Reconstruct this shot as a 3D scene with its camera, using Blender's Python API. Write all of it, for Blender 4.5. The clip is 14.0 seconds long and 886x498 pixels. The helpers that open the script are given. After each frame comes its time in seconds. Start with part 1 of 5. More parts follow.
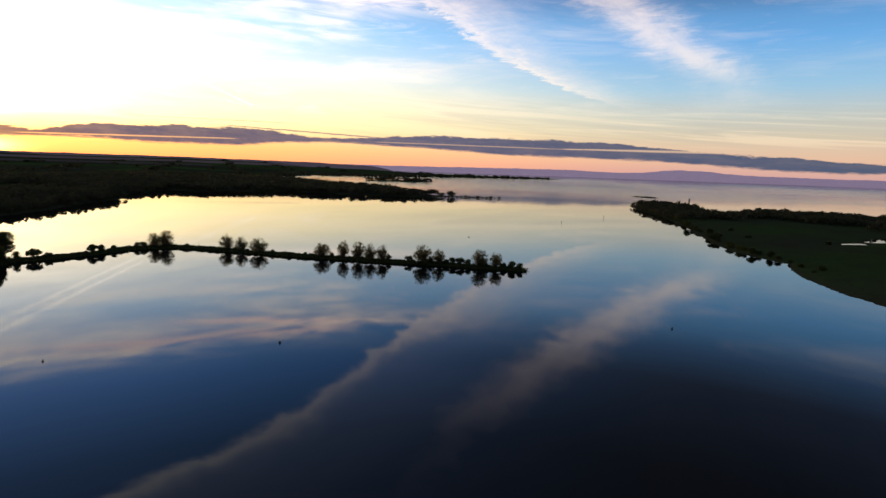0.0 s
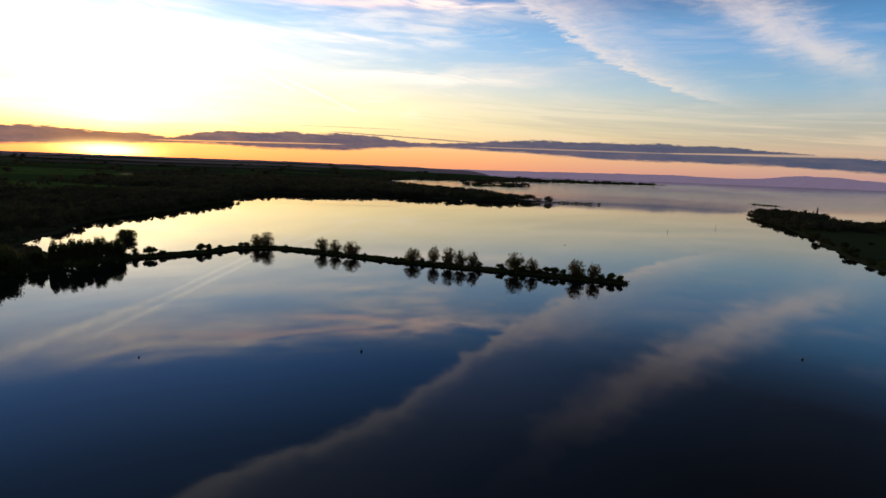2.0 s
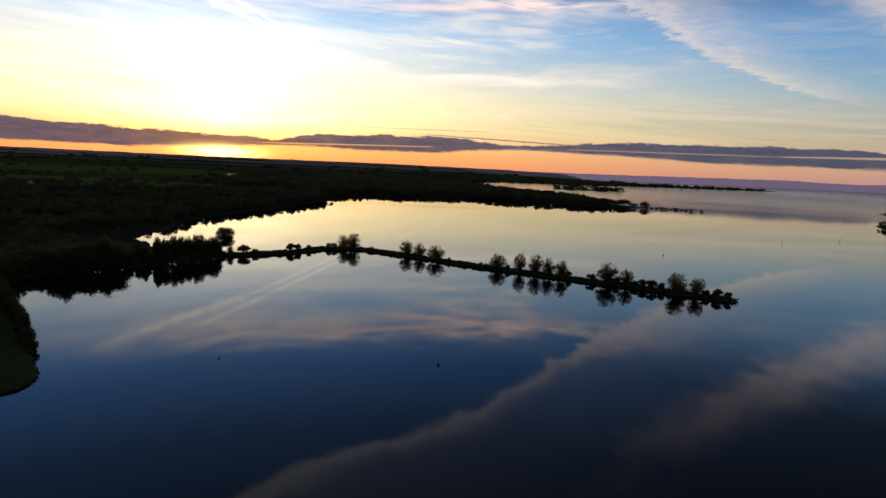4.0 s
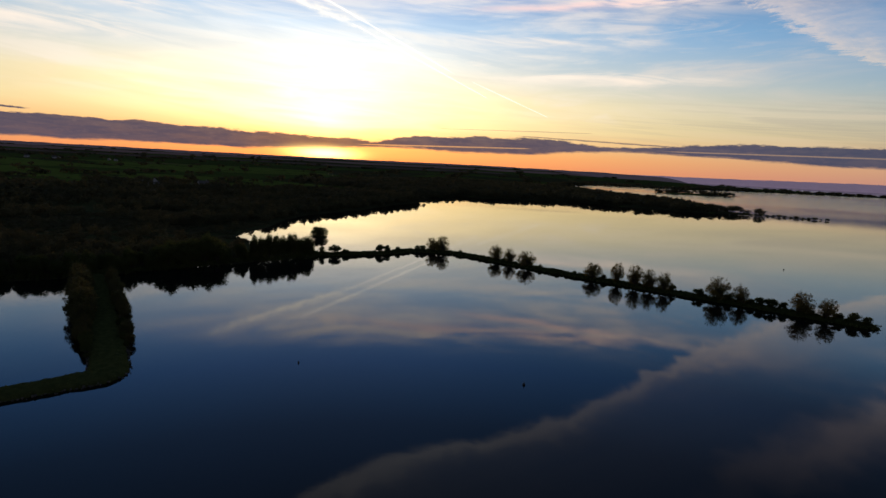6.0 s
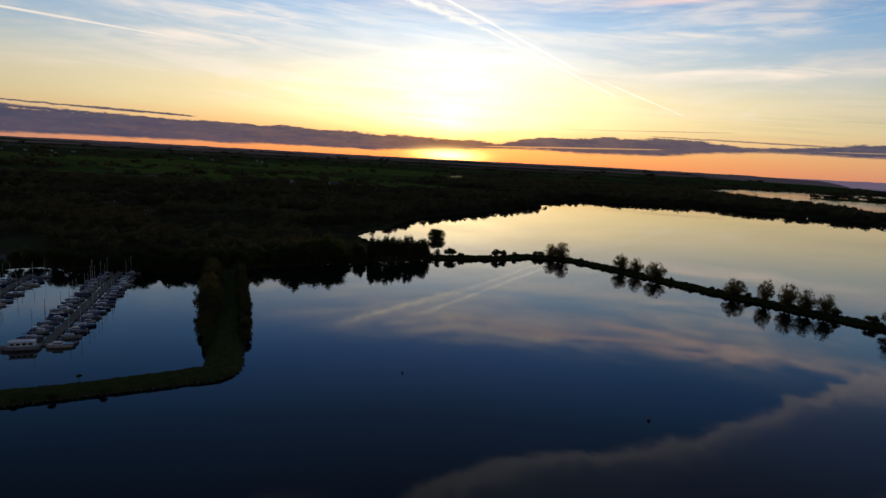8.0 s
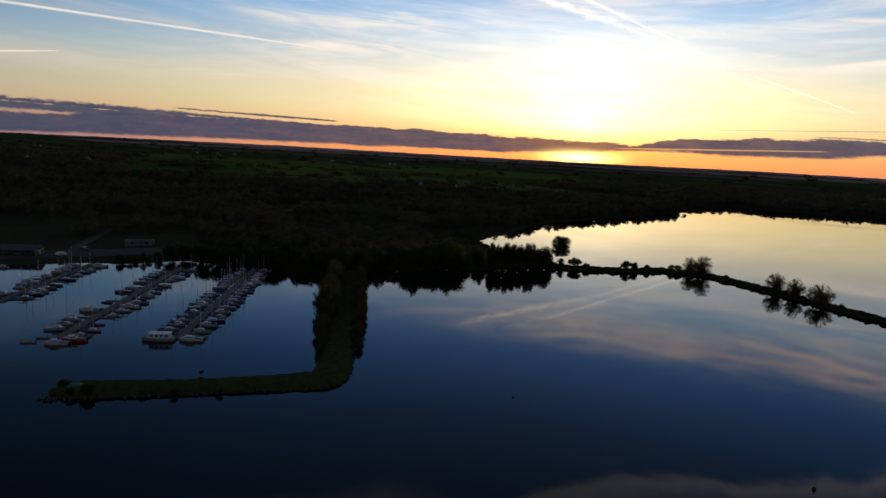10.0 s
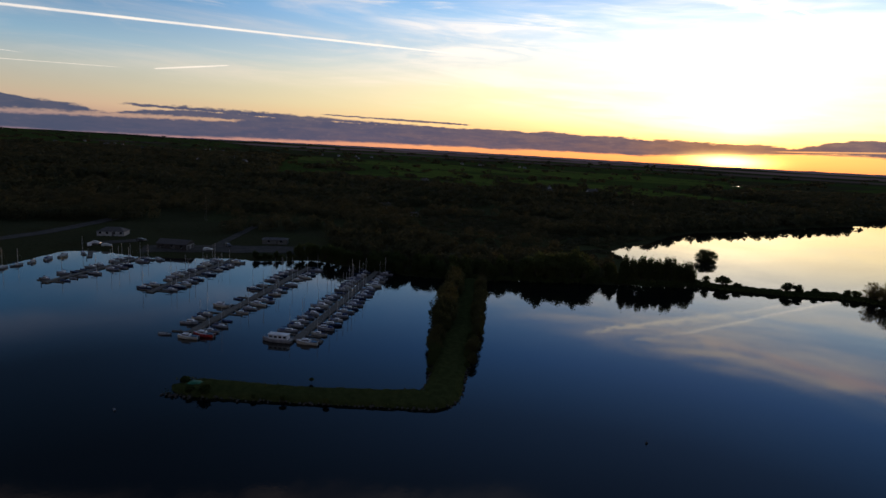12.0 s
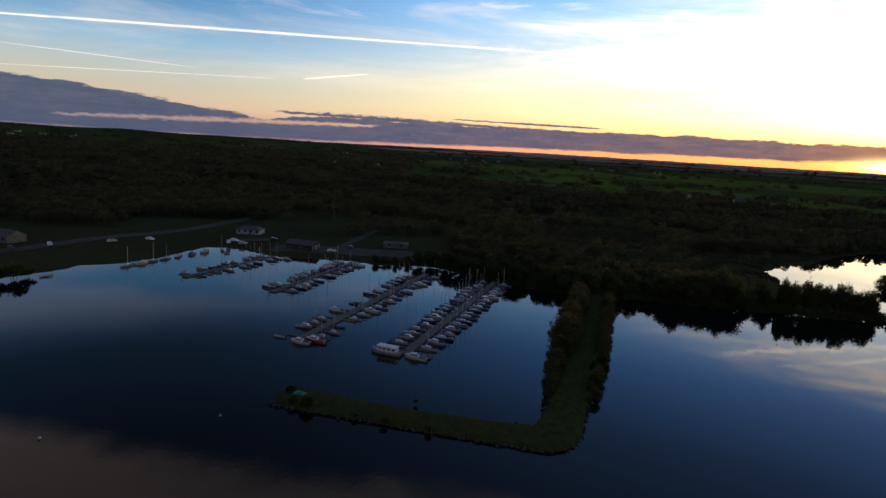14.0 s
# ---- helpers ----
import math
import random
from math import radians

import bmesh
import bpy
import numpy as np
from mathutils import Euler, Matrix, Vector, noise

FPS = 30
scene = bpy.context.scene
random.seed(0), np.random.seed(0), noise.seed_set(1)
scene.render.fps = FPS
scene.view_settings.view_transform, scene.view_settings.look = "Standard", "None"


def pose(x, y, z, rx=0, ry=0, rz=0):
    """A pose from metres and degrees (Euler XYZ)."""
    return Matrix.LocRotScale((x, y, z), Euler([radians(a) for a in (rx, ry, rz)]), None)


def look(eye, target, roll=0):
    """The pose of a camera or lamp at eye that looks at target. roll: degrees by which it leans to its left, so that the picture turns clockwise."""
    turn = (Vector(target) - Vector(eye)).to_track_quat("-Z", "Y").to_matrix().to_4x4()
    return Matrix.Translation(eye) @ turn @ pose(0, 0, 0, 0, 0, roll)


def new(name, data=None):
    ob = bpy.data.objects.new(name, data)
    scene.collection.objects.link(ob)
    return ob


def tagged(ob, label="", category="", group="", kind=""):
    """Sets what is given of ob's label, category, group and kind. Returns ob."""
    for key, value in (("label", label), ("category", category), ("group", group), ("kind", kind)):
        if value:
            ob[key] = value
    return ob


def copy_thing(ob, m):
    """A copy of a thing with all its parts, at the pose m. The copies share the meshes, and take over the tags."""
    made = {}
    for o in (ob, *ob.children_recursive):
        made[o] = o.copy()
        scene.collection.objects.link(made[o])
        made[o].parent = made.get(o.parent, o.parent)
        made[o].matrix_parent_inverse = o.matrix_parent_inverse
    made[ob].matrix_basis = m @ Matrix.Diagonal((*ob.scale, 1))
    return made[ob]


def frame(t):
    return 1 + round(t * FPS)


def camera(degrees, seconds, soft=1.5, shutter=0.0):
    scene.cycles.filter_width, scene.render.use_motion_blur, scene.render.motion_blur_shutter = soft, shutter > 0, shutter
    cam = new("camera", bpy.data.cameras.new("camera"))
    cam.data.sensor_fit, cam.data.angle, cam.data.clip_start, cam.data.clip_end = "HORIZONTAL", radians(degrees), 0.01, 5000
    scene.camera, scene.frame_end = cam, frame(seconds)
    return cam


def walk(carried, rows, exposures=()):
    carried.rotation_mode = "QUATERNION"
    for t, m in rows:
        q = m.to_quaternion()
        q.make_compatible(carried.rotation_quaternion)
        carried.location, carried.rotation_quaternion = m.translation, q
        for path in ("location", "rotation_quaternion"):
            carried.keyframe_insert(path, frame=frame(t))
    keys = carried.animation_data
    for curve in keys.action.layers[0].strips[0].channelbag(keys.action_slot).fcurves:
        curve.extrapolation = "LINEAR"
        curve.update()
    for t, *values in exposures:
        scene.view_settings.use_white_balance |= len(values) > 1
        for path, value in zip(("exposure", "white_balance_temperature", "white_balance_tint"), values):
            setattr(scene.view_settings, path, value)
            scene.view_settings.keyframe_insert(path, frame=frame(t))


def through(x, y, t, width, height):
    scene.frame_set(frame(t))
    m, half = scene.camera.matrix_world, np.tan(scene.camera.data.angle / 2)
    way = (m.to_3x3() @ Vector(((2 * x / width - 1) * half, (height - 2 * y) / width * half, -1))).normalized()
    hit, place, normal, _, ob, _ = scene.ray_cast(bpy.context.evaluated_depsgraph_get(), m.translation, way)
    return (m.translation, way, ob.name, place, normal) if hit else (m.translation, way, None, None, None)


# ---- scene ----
EXPOSURES = ((0.0, 0.50), (1.5, 0.27), (3.0, 0.07), (6.5, -0.18), (8.0, -0.22), (11.0, -0.05), (14.0, 0.42))
cam = camera(77.24, 14.0)
# eye, point looked at, roll, at each time
WALK = (
    (0.0, (0.00, 0.00, 50.00), (0.00, 98.98, 35.71), 1.98),
    (0.5, (0.29, 2.56, 49.89), (-4.07, 101.46, 35.71), 1.91),
    (1.0, (0.66, 5.13, 49.83), (-8.40, 103.71, 35.69), 1.99),
    (1.5, (1.01, 7.72, 49.81), (-12.35, 105.82, 35.69), 2.05),
    (2.0, (1.18, 10.30, 49.83), (-15.94, 107.82, 35.77), 2.13),
    (2.5, (1.20, 12.91, 49.90), (-19.36, 109.77, 35.86), 2.25),
    (3.0, (0.91, 15.55, 50.03), (-23.26, 111.56, 35.96), 2.34),
    (5.5, (-2.29, 27.50, 50.28), (-46.30, 116.10, 35.66), 2.89),
    (6.0, (-3.04, 30.06, 50.38), (-50.42, 116.88, 35.66), 2.95),
    (6.5, (-3.81, 32.54, 50.45), (-55.67, 116.73, 35.55), 2.96),
    (7.0, (-4.63, 35.06, 50.58), (-61.21, 116.12, 35.46), 2.95),
    (7.5, (-5.84, 37.44, 50.70), (-66.67, 115.32, 35.36), 2.99),
    (8.0, (-7.25, 39.71, 50.66), (-72.23, 114.12, 35.14), 3.01),
    (10.5, (-15.04, 49.96, 51.72), (-98.20, 103.00, 35.23), 3.15),
    (11.0, (-17.34, 51.73, 51.76), (-103.37, 99.90, 35.10), 3.15),
    (11.5, (-19.93, 53.61, 51.79), (-108.61, 96.67, 35.00), 3.22),
    (12.0, (-22.78, 55.26, 51.69), (-113.74, 93.19, 34.72), 3.27),
    (12.5, (-25.65, 56.74, 51.66), (-118.61, 89.38, 34.54), 3.28),
    (13.0, (-28.53, 57.96, 51.74), (-123.17, 85.23, 34.45), 3.35),
    (13.5, (-31.37, 59.00, 51.89), (-127.38, 80.86, 34.48), 3.48),
    (14.0, (-34.32, 60.03, 51.91), (-131.35, 76.72, 34.39), 3.49),
)
walk(cam, [(t, look(eye, to, roll)) for t, eye, to, roll in WALK], EXPOSURES)

# ---------------------------------------------------------------- sky, sun
SUN_AZ, SUN_EL = -41.0, 0.9     # degrees: clockwise from +y, and above the horizon


class Val:
    """A value in a node tree, with arithmetic."""

    def __init__(self, nt, socket):
        self.nt, self.s = nt, socket

    def op(self, kind, other=None, third=None):
        n = self.nt.nodes.new("ShaderNodeMath")
        n.operation = kind
        for k, v in enumerate((self, other, third)):
            if isinstance(v, Val):
                self.nt.links.new(v.s, n.inputs[k])
            elif v is not None:
                n.inputs[k].default_value = v
        return Val(self.nt, n.outputs[0])

    def __add__(self, o): return self.op("ADD", o)
    def __sub__(self, o): return self.op("SUBTRACT", o)
    def __mul__(self, o): return self.op("MULTIPLY", o)
    def __truediv__(self, o): return self.op("DIVIDE", o)

    def step(self, a, b, lo=0.0, hi=1.0):
        n = self.nt.nodes.new("ShaderNodeMapRange")
        n.interpolation_type = "SMOOTHSTEP"
        for k, v in enumerate((self, a, b, lo, hi)):
            if isinstance(v, Val):
                self.nt.links.new(v.s, n.inputs[k])
            else:
                n.inputs[k].default_value = v
        return Val(self.nt, n.outputs[0])

    def ramp(self, stops, lo, hi, grey=False, least=0.0, most=1.0):
        """Colours (or numbers, from least to most) at stops, between lo and hi of the value."""
        if grey:
            stops = [(at, (c - least) / (most - least)) for at, c in stops]
        n = self.nt.nodes.new("ShaderNodeValToRGB")
        while len(n.color_ramp.elements) < len(stops):
            n.color_ramp.elements.new(0.5)
        for e, (at, c) in zip(n.color_ramp.elements, stops):
            e.position = (at - lo) / (hi - lo)
            e.color = (c, c, c, 1) if grey else (*c, 1)
        self.nt.links.new(((self - lo) / (hi - lo)).s, n.inputs[0])
        out = Val(self.nt, n.outputs[0])
        return out * (most - least) + least if grey and (least, most) != (0.0, 1.0) else out

    def mix(self, other, fac, kind="MIX"):
        """This colour blended towards another."""
        n = self.nt.nodes.new("ShaderNodeMix")
        n.data_type, n.blend_type = "RGBA", kind
        for k, v in ((0, fac), (6, self), (7, other)):
            if isinstance(v, Val):
                self.nt.links.new(v.s, n.inputs[k])
            elif isinstance(v, tuple):
                n.inputs[k].default_value = (*v, 1)
            else:
                n.inputs[k].default_value = v
        return Val(self.nt, n.outputs[2])


def vec(x, y, z=0.0):
    n = x.nt.nodes.new("ShaderNodeCombineXYZ")
    for k, v in enumerate((x, y, z)):
        if isinstance(v, Val):
            x.nt.links.new(v.s, n.inputs[k])
        else:
            n.inputs[k].default_value = v
    return Val(x.nt, n.outputs[0])


def fbm(at, scale, detail=4.0, rough=0.55, warp=0.0):
    n = at.nt.nodes.new("ShaderNodeTexNoise")
    n.inputs["Scale"].default_value, n.inputs["Detail"].default_value = scale, detail
    n.inputs["Roughness"].default_value, n.inputs["Distortion"].default_value = rough, warp
    at.nt.links.new(at.s, n.inputs["Vector"])
    return Val(at.nt, n.outputs[0])


def make_world():
    world = bpy.data.worlds.new("evening_sky")
    scene.world = world
    world.use_nodes = True
    nt = world.node_tree
    back = nt.nodes["Background"]
    tc = nt.nodes.new("ShaderNodeTexCoord")
    sep = nt.nodes.new("ShaderNodeSeparateXYZ")
    nt.links.new(tc.outputs["Generated"], sep.inputs[0])
    dx, dy, dz = (Val(nt, sep.outputs[k]) for k in range(3))
    el = dz.op("ARCSINE") * 57.29578
    az = dx.op("ARCTAN2", dy) * 57.29578
    # angle round the horizon from the sun: 0 to 180, signed off
    da = ((az - SUN_AZ) / 57.29578).op("COSINE").op("ARCCOSINE") * 57.29578
    high = el.op("MAXIMUM", 0.0)
    near = high.ramp(((0, (1.0, 0.33, 0.12)), (1.6, (1.0, 0.46, 0.16)), (4, (1.0, 0.80, 0.40)), (6.5, (1.0, 0.85, 0.52)), (9.5, (0.60, 0.69, 0.72)),
                      (13, (0.33, 0.58, 0.86)), (16.5, (0.13, 0.37, 0.80)), (20, (0.065, 0.25, 0.68)), (23, (0.055, 0.20, 0.53)), (26, (0.045, 0.14, 0.36)), (33, (0.04, 0.09, 0.21)), (55, (0.06, 0.10, 0.17))), 0, 90)
    far = high.ramp(((0, (0.46, 0.26, 0.25)), (1.6, (0.55, 0.35, 0.25)), (3.6, (0.45, 0.39, 0.30)), (5.5, (0.37, 0.40, 0.38)), (8, (0.21, 0.375, 0.52)),
                     (12, (0.085, 0.275, 0.55)), (14, (0.07, 0.24, 0.50)), (16, (0.035, 0.13, 0.31)), (19, (0.006, 0.028, 0.08)), (27, (0.001, 0.004, 0.012)), (34, (0.003, 0.008, 0.02)), (55, (0.045, 0.07, 0.13))), 0, 90)
    col = near.mix(far, da.step(8, 70))
    # dusk deepens on the side away from the sun
    deep = high.ramp(((0, (0.10, 0.085, 0.12)), (5, (0.085, 0.11, 0.17)), (10, (0.05, 0.10, 0.20)), (18, (0.018, 0.05, 0.11)), (30, (0.006, 0.018, 0.045)), (60, (0.004, 0.011, 0.03))), 0, 90)
    col = col.mix(deep, da.step(74, 140, 0.0, 0.92))
    # afterglow opposite the sunset
    opposite = high.ramp(((0, (0.16, 0.15, 0.19)), (8, (0.27, 0.235, 0.28)), (18, (0.19, 0.20, 0.27)), (40, (0.085, 0.11, 0.17)), (90, (0.06, 0.10, 0.17))), 0, 90)
    col = col.mix(opposite, da.step(96, 150))
    # clearer, darker air high over the open lake
    clear = (az.step(-38, -14) * 0.14 + az.step(12, 30) * 0.08) * el.step(10.5, 17.0)
    col = col.mix((0.0, 0.012, 0.05), clear)
    col = col.mix((0.008, 0.035, 0.09), az.step(-78, -108) * el.step(6.0, 13.0) * 0.35)
    # drawn-out ice cloud, finer and coarser
    feather = fbm(vec(az * 0.085 + el * 0.05, el * 0.75 + az * 0.035), 1.0, 8, 0.55, 1.2)
    striae = fbm(vec(az * 0.05, (el + az * 0.055) * 1.5), 1.0, 7, 0.62, 1.2)
    # daylight left in the upper air
    air = nt.nodes.new("ShaderNodeTexSky")
    air.sky_type, air.sun_disc = "NISHITA", False
    air.sun_elevation, air.sun_rotation = radians(SUN_EL), radians(SUN_AZ % 360)
    col = col.mix(Val(nt, air.outputs[0]), 0.03, "ADD")
    # glare round the sun, wider than high
    spread = ((da * 0.72) * (da * 0.72) + (el - 4.0) * (el - 4.0)).op("SQRT")
    glow = (spread * -0.185).op("EXPONENT") * el.step(11.0, 20.0, 1.0, 0.12) * feather.step(0.3, 0.7, 0.72, 1.2)
    col = col.mix(high.ramp(((0, (0.55, 0.12, 0.01)), (1.8, (0.9, 0.38, 0.08)), (4.5, (2.7, 2.0, 0.9)), (8, (2.7, 2.15, 1.2)), (12, (2.2, 1.9, 1.35))), 0, 90), glow, "ADD")
    # high cirrus, laid on a flat sheet overhead
    up = dz.op("MAXIMUM", 0.03)
    px, py = dx / up, dy / up
    wob = fbm(vec(px * 1.2, py * 0.7), 0.9, 3, 0.5, 0.3) - 0.5
    lump = fbm(vec(px * 1.0 + py * 0.2, py), 4.0, 8, 0.66, 0.5) - 0.5
    fine = fbm(vec(px * 2.0 - py * 0.94, py * 0.42 + px * 0.3), 1.5, 8, 0.66, 0.5)
    edge_a = py.ramp(((0.9, -1.06), (1.4, -0.98), (1.65, -0.87), (1.9, -0.68), (2.35, -0.50), (2.8, -0.36), (3.25, -0.22), (3.6, -0.14), (4.1, 0.06), (4.7, 0.26), (5.5, 0.62), (6.2, 1.0), (7.1, 1.55), (8.2, 2.35), (9.5, 3.3)), 0, 10, True, -1.5, 4.0)
    mid_b = py.ramp(((0.9, -0.45), (1.78, -0.03), (2.15, 0.16), (2.67, 0.46), (3.4, 0.96), (4.1, 1.45), (5.0, 2.15), (6.0, 2.9), (7.5, 3.9)), 0, 10, True, -1.5, 4.5)
    low_sky = py.step(2.5, 3.6)
    tuft = fbm(vec(px * 1.0 + py * 0.3, py), 9.0, 6, 0.7, 0.8) - 0.5
    s1 = px - edge_a + wob * 0.16 + lump * (low_sky * 0.30 + 0.26) + tuft * (low_sky * 0.26 + 0.05)
    s2 = px - mid_b + wob * 0.3 + lump * (low_sky * 0.36 + 0.28) + tuft * 0.2
    s1p = s1.op("MAXIMUM", 0.0)
    crest_a = (s1p * (low_sky * 17.0 - 20.5)).op("EXPONENT") * (low_sky * 0.15 + 0.72) * s1.step(0.50, 0.85, 1.0, 0.0)
    between = s1.step(0.15, 0.9, 1.0, 0.35) * (low_sky * -0.035 + 0.07)
    band_a = s1.step(-0.07, 0.07) * (crest_a + between) * fine.step(0.25, 0.65, 0.62, 1.0) * py.step(6.4, 8.6, 1.0, 0.2) * py.step(0.7, 1.4, 0.4, 1.0)
    thick_b = py * 0.058 - 0.02
    band_b = ((s2 / thick_b) * (s2 / thick_b) * -0.6).op("EXPONENT") * (low_sky * 0.28 + 0.34) * fine.step(0.25, 0.65, 0.45, 1.0) * py.step(4.8, 6.4, 1.0, 0.3) * py.step(1.4, 3.0, 0.12, 1.0)
    s3 = px - py * 0.33 + 1.60 + wob * 0.3 + lump * 0.3
    band_c = s3.step(-0.04, 0.16) * s3.step(0.25, 0.9, 1.0, 0.35) * px.step(-0.75, -1.2) * fine.step(0.25, 0.65, 0.7, 1.0) * el.step(18.0, 22.0) * py.step(1.0, 0.55) * 0.36
    # thin sheets nearer the sun, drawn out along the horizon
    sheet = fbm(vec(az * 0.035 - el * 0.02, el * 0.22), 1.0, 7, 0.6, 0.7)
    wisp = fbm(vec(az * 0.07 + el * 0.05, el * 0.55 - az * 0.012), 1.0, 9, 0.66, 1.1)
    veil = (sheet.step(0.44, 0.66) * 0.75).op("MAXIMUM", wisp.step(0.50, 0.74) * 0.7) * el.step(3.2, 7.0) * el.step(14.0, 19.0, 1.0, 0.0) * da.step(15, 72, 1.0, 0.28) * feather.step(0.3, 0.62, 0.35, 1.1)
    pale = el.step(5, 26, 1.0, 0.0).ramp(((0, (0.85, 0.64, 0.55)), (0.45, (1.05, 0.82, 0.70)), (1, (0.94, 0.76, 0.60))), 0, 1)
    pale = pale.mix((1.3, 1.2, 1.05), da.step(8, 48, 0.85, 0.0))
    col = col.mix(pale, (band_a.op("MAXIMUM", band_b).op("MAXIMUM", band_c) * el.step(4.5, 7.5)).op("MAXIMUM", veil * 0.9) * 0.85)
    ripple = fbm(vec(az * 0.11, el * 1.4), 1.0, 6, 0.6)
    # vapour trails and drawn-out streaks: great circles that thin towards their ends
    def trail(a0, e0, a1, e1, wide, soft=0.25, fray=None):
        v0, v1 = (Vector((math.sin(radians(a)) * math.cos(radians(e)), math.cos(radians(a)) * math.cos(radians(e)), math.sin(radians(e)))) for a, e in ((a0, e0), (a1, e1)))
        n = v0.cross(v1).normalized() * 57.3
        off = dx * n.x + dy * n.y + dz * n.z
        if fray:
            off = off + fray * wide * 2.2
        h = ((az - a0) / (a1 - a0)).op("MAXIMUM", 0.0).op("MINIMUM", 1.0)
        w = (h * (h * -1.0 + 1.0) * 4.0).op("POWER", 0.35) * wide + 0.004
        return ((off.op("ABSOLUTE") + (ripple - 0.5) * wide * 0.8) / w).step(soft, 1.0, 1.0, 0.0) * h.step(0.0, 0.06) * h.step(0.94, 1.0, 1.0, 0.0)
    nibble = fbm(vec(az * 0.9, el * 0.9), 1.0, 4, 0.6) - 0.5
    lines = trail(-126, 7.5, -66, 9.6, 0.15)
    broken = (trail(-52.5, 17.0, -29.0, 9.7, 0.5, 0.0, nibble) * 0.6).op("MAXIMUM", trail(-51, 16.6, -34.0, 11.4, 0.26, 0.0, nibble)).op("MAXIMUM", trail(-48.0, 17.2, -31.0, 10.9, 0.3, 0.0, nibble) * 0.35)     # older trails, spread out overhead
    for t in ((-43.5, 15.9, -28.2, 9.0, 0.11), (-39.0, 13.2, -24.6, 6.75, 0.09), (-26.8, 8.5, -18.7, 5.25, 0.07), (-121, 4.4, -97, 5.75, 0.04), (-119, 6.2, -104, 6.0, 0.05), (-95, 5.9, -88.5, 6.9, 0.10)):
        lines = lines.op("MAXIMUM", trail(*t))

    def plume(a0, e0, a1, e1, wide):
        """A broad feathered streak that frays out on every side."""
        v0, v1 = (Vector((math.sin(radians(a)) * math.cos(radians(e)), math.cos(radians(a)) * math.cos(radians(e)), math.sin(radians(e)))) for a, e in ((a0, e0), (a1, e1)))
        n = v0.cross(v1).normalized() * 57.3
        off = (dx * n.x + dy * n.y + dz * n.z + (wisp - 0.5) * wide * 3.0 + (feather - 0.5) * wide * 2.0) / wide
        h = (az - a0) / (a1 - a0)
        return (off * off * -1.0).op("EXPONENT") * h.step(0.0, 0.4) * h.step(0.55, 1.0, 1.0, 0.0)
    broad = plume(-31, 12.15, -6, 11.9, 0.45)
    for t in ((-70, 13.4, -8, 14.9, 1.2), (-26, 16.0, 3, 14.3, 0.8), (-80, 11.4, -44, 12.4, 0.9), (-78, 8.6, -46, 10.6, 0.7), (-30, 8.4, 2, 8.6, 0.5)):
        broad = broad.op("MAXIMUM", plume(*t))
    col = col.mix(pale.mix((1.35, 1.12, 0.92), 0.6), broad * feather.step(0.34, 0.64, 0.12, 1.0) * 0.75)
    flush = plume(-46, 15.4, 0, 15.2, 0.42).op("MAXIMUM", plume(-30, 14.7, -3, 15.4, 0.3))
    col = col.mix((1.25, 0.86, 0.78), flush * feather.step(0.36, 0.6, 0.25, 1.0) * 0.75)
    col = col.mix((1.7, 1.5, 1.2), broken * 0.8 * el.step(11.0, 15.0, 0.12, 1.0) * feather.step(0.3, 0.6, 0.6, 1.0))
    # fine level streaks low over the open lake
    col = col.mix((0.36, 0.335, 0.31), striae.step(0.46, 0.64) * el.step(2.6, 3.6) * el.step(5.2, 8.0, 1.0, 0.0) * az.step(-28, 4) * 0.26)
    col = col.mix((0.95, 0.72, 0.50), striae.step(0.50, 0.36) * el.step(2.4, 3.4) * el.step(4.6, 7.0, 1.0, 0.0) * az.step(-20, 10) * 0.25)
    col = col.mix(da.step(6, 36).ramp(((0, (1.7, 1.55, 1.35)), (1, (1.15, 1.0, 0.86))), 0, 1), lines * feather.step(0.25, 0.6, 0.45, 1.0) * az.step(-100, -84, 0.55, 1.0).op("MAXIMUM", el.step(6.4, 7.2)) * 0.8)
    # dimmer air low over the land
    col = col.mix((0.15, 0.135, 0.20), el.step(0.6, 2.8, 1.0, 0.0) * az.step(-108, -66, 1.0, 0.0) * 0.65)
    # low grey-violet stratus with a ragged top
    top = az.ramp(((-125, 0.80), (-119, 0.79), (-115, 0.77), (-111, 0.68), (-106.5, 0.58), (-101, 0.47), (-98.5, 0.39), (-96, 0.46), (-92, 0.53), (-80, 0.515), (-58, 0.53), (-49, 0.485), (-43, 0.47), (-36, 0.44),
                   (-32.5, 0.56), (-26, 0.62), (-18, 0.63), (-12.5, 0.52), (-9, 0.55), (-3, 0.64), (6, 0.65), (17, 0.6), (23, 0.48), (31, 0.4), (37, 0.3), (44, 0.2)), -130, 50, True) * 5.0
    low = az.ramp(((-125, 0.02), (-104, 0.02), (-98, 0.02), (-85, 0.08), (-74, 0.13), (-58, 0.16), (-49, 0.17), (-43, 0.22), (-33, 0.35), (-28, 0.3), (-20, 0.32), (-15, 0.43), (-10, 0.45),
                   (-2.5, 0.41), (6, 0.32), (20, 0.29), (31, 0.17), (37, 0.15), (44, 0.2)), -130, 50, True) * 5.0
    rag = fbm(vec(az * 0.30, el * 1.7), 1.0, 8, 0.68) - 0.5
    nib = fbm(vec(az * 1.1, el * 2.6), 1.0, 6, 0.65) - 0.5

    def strand(*t):
        """A long shredded strip of low cloud."""
        return trail(*t, 0.3, nib)
    body = (el + rag * 1.0 + nib * 0.35 - top).step(-0.09, 0.07, 1.0, 0.0) * (el + rag * 0.6 + nib * 0.2 - low).step(-0.14, 0.16)
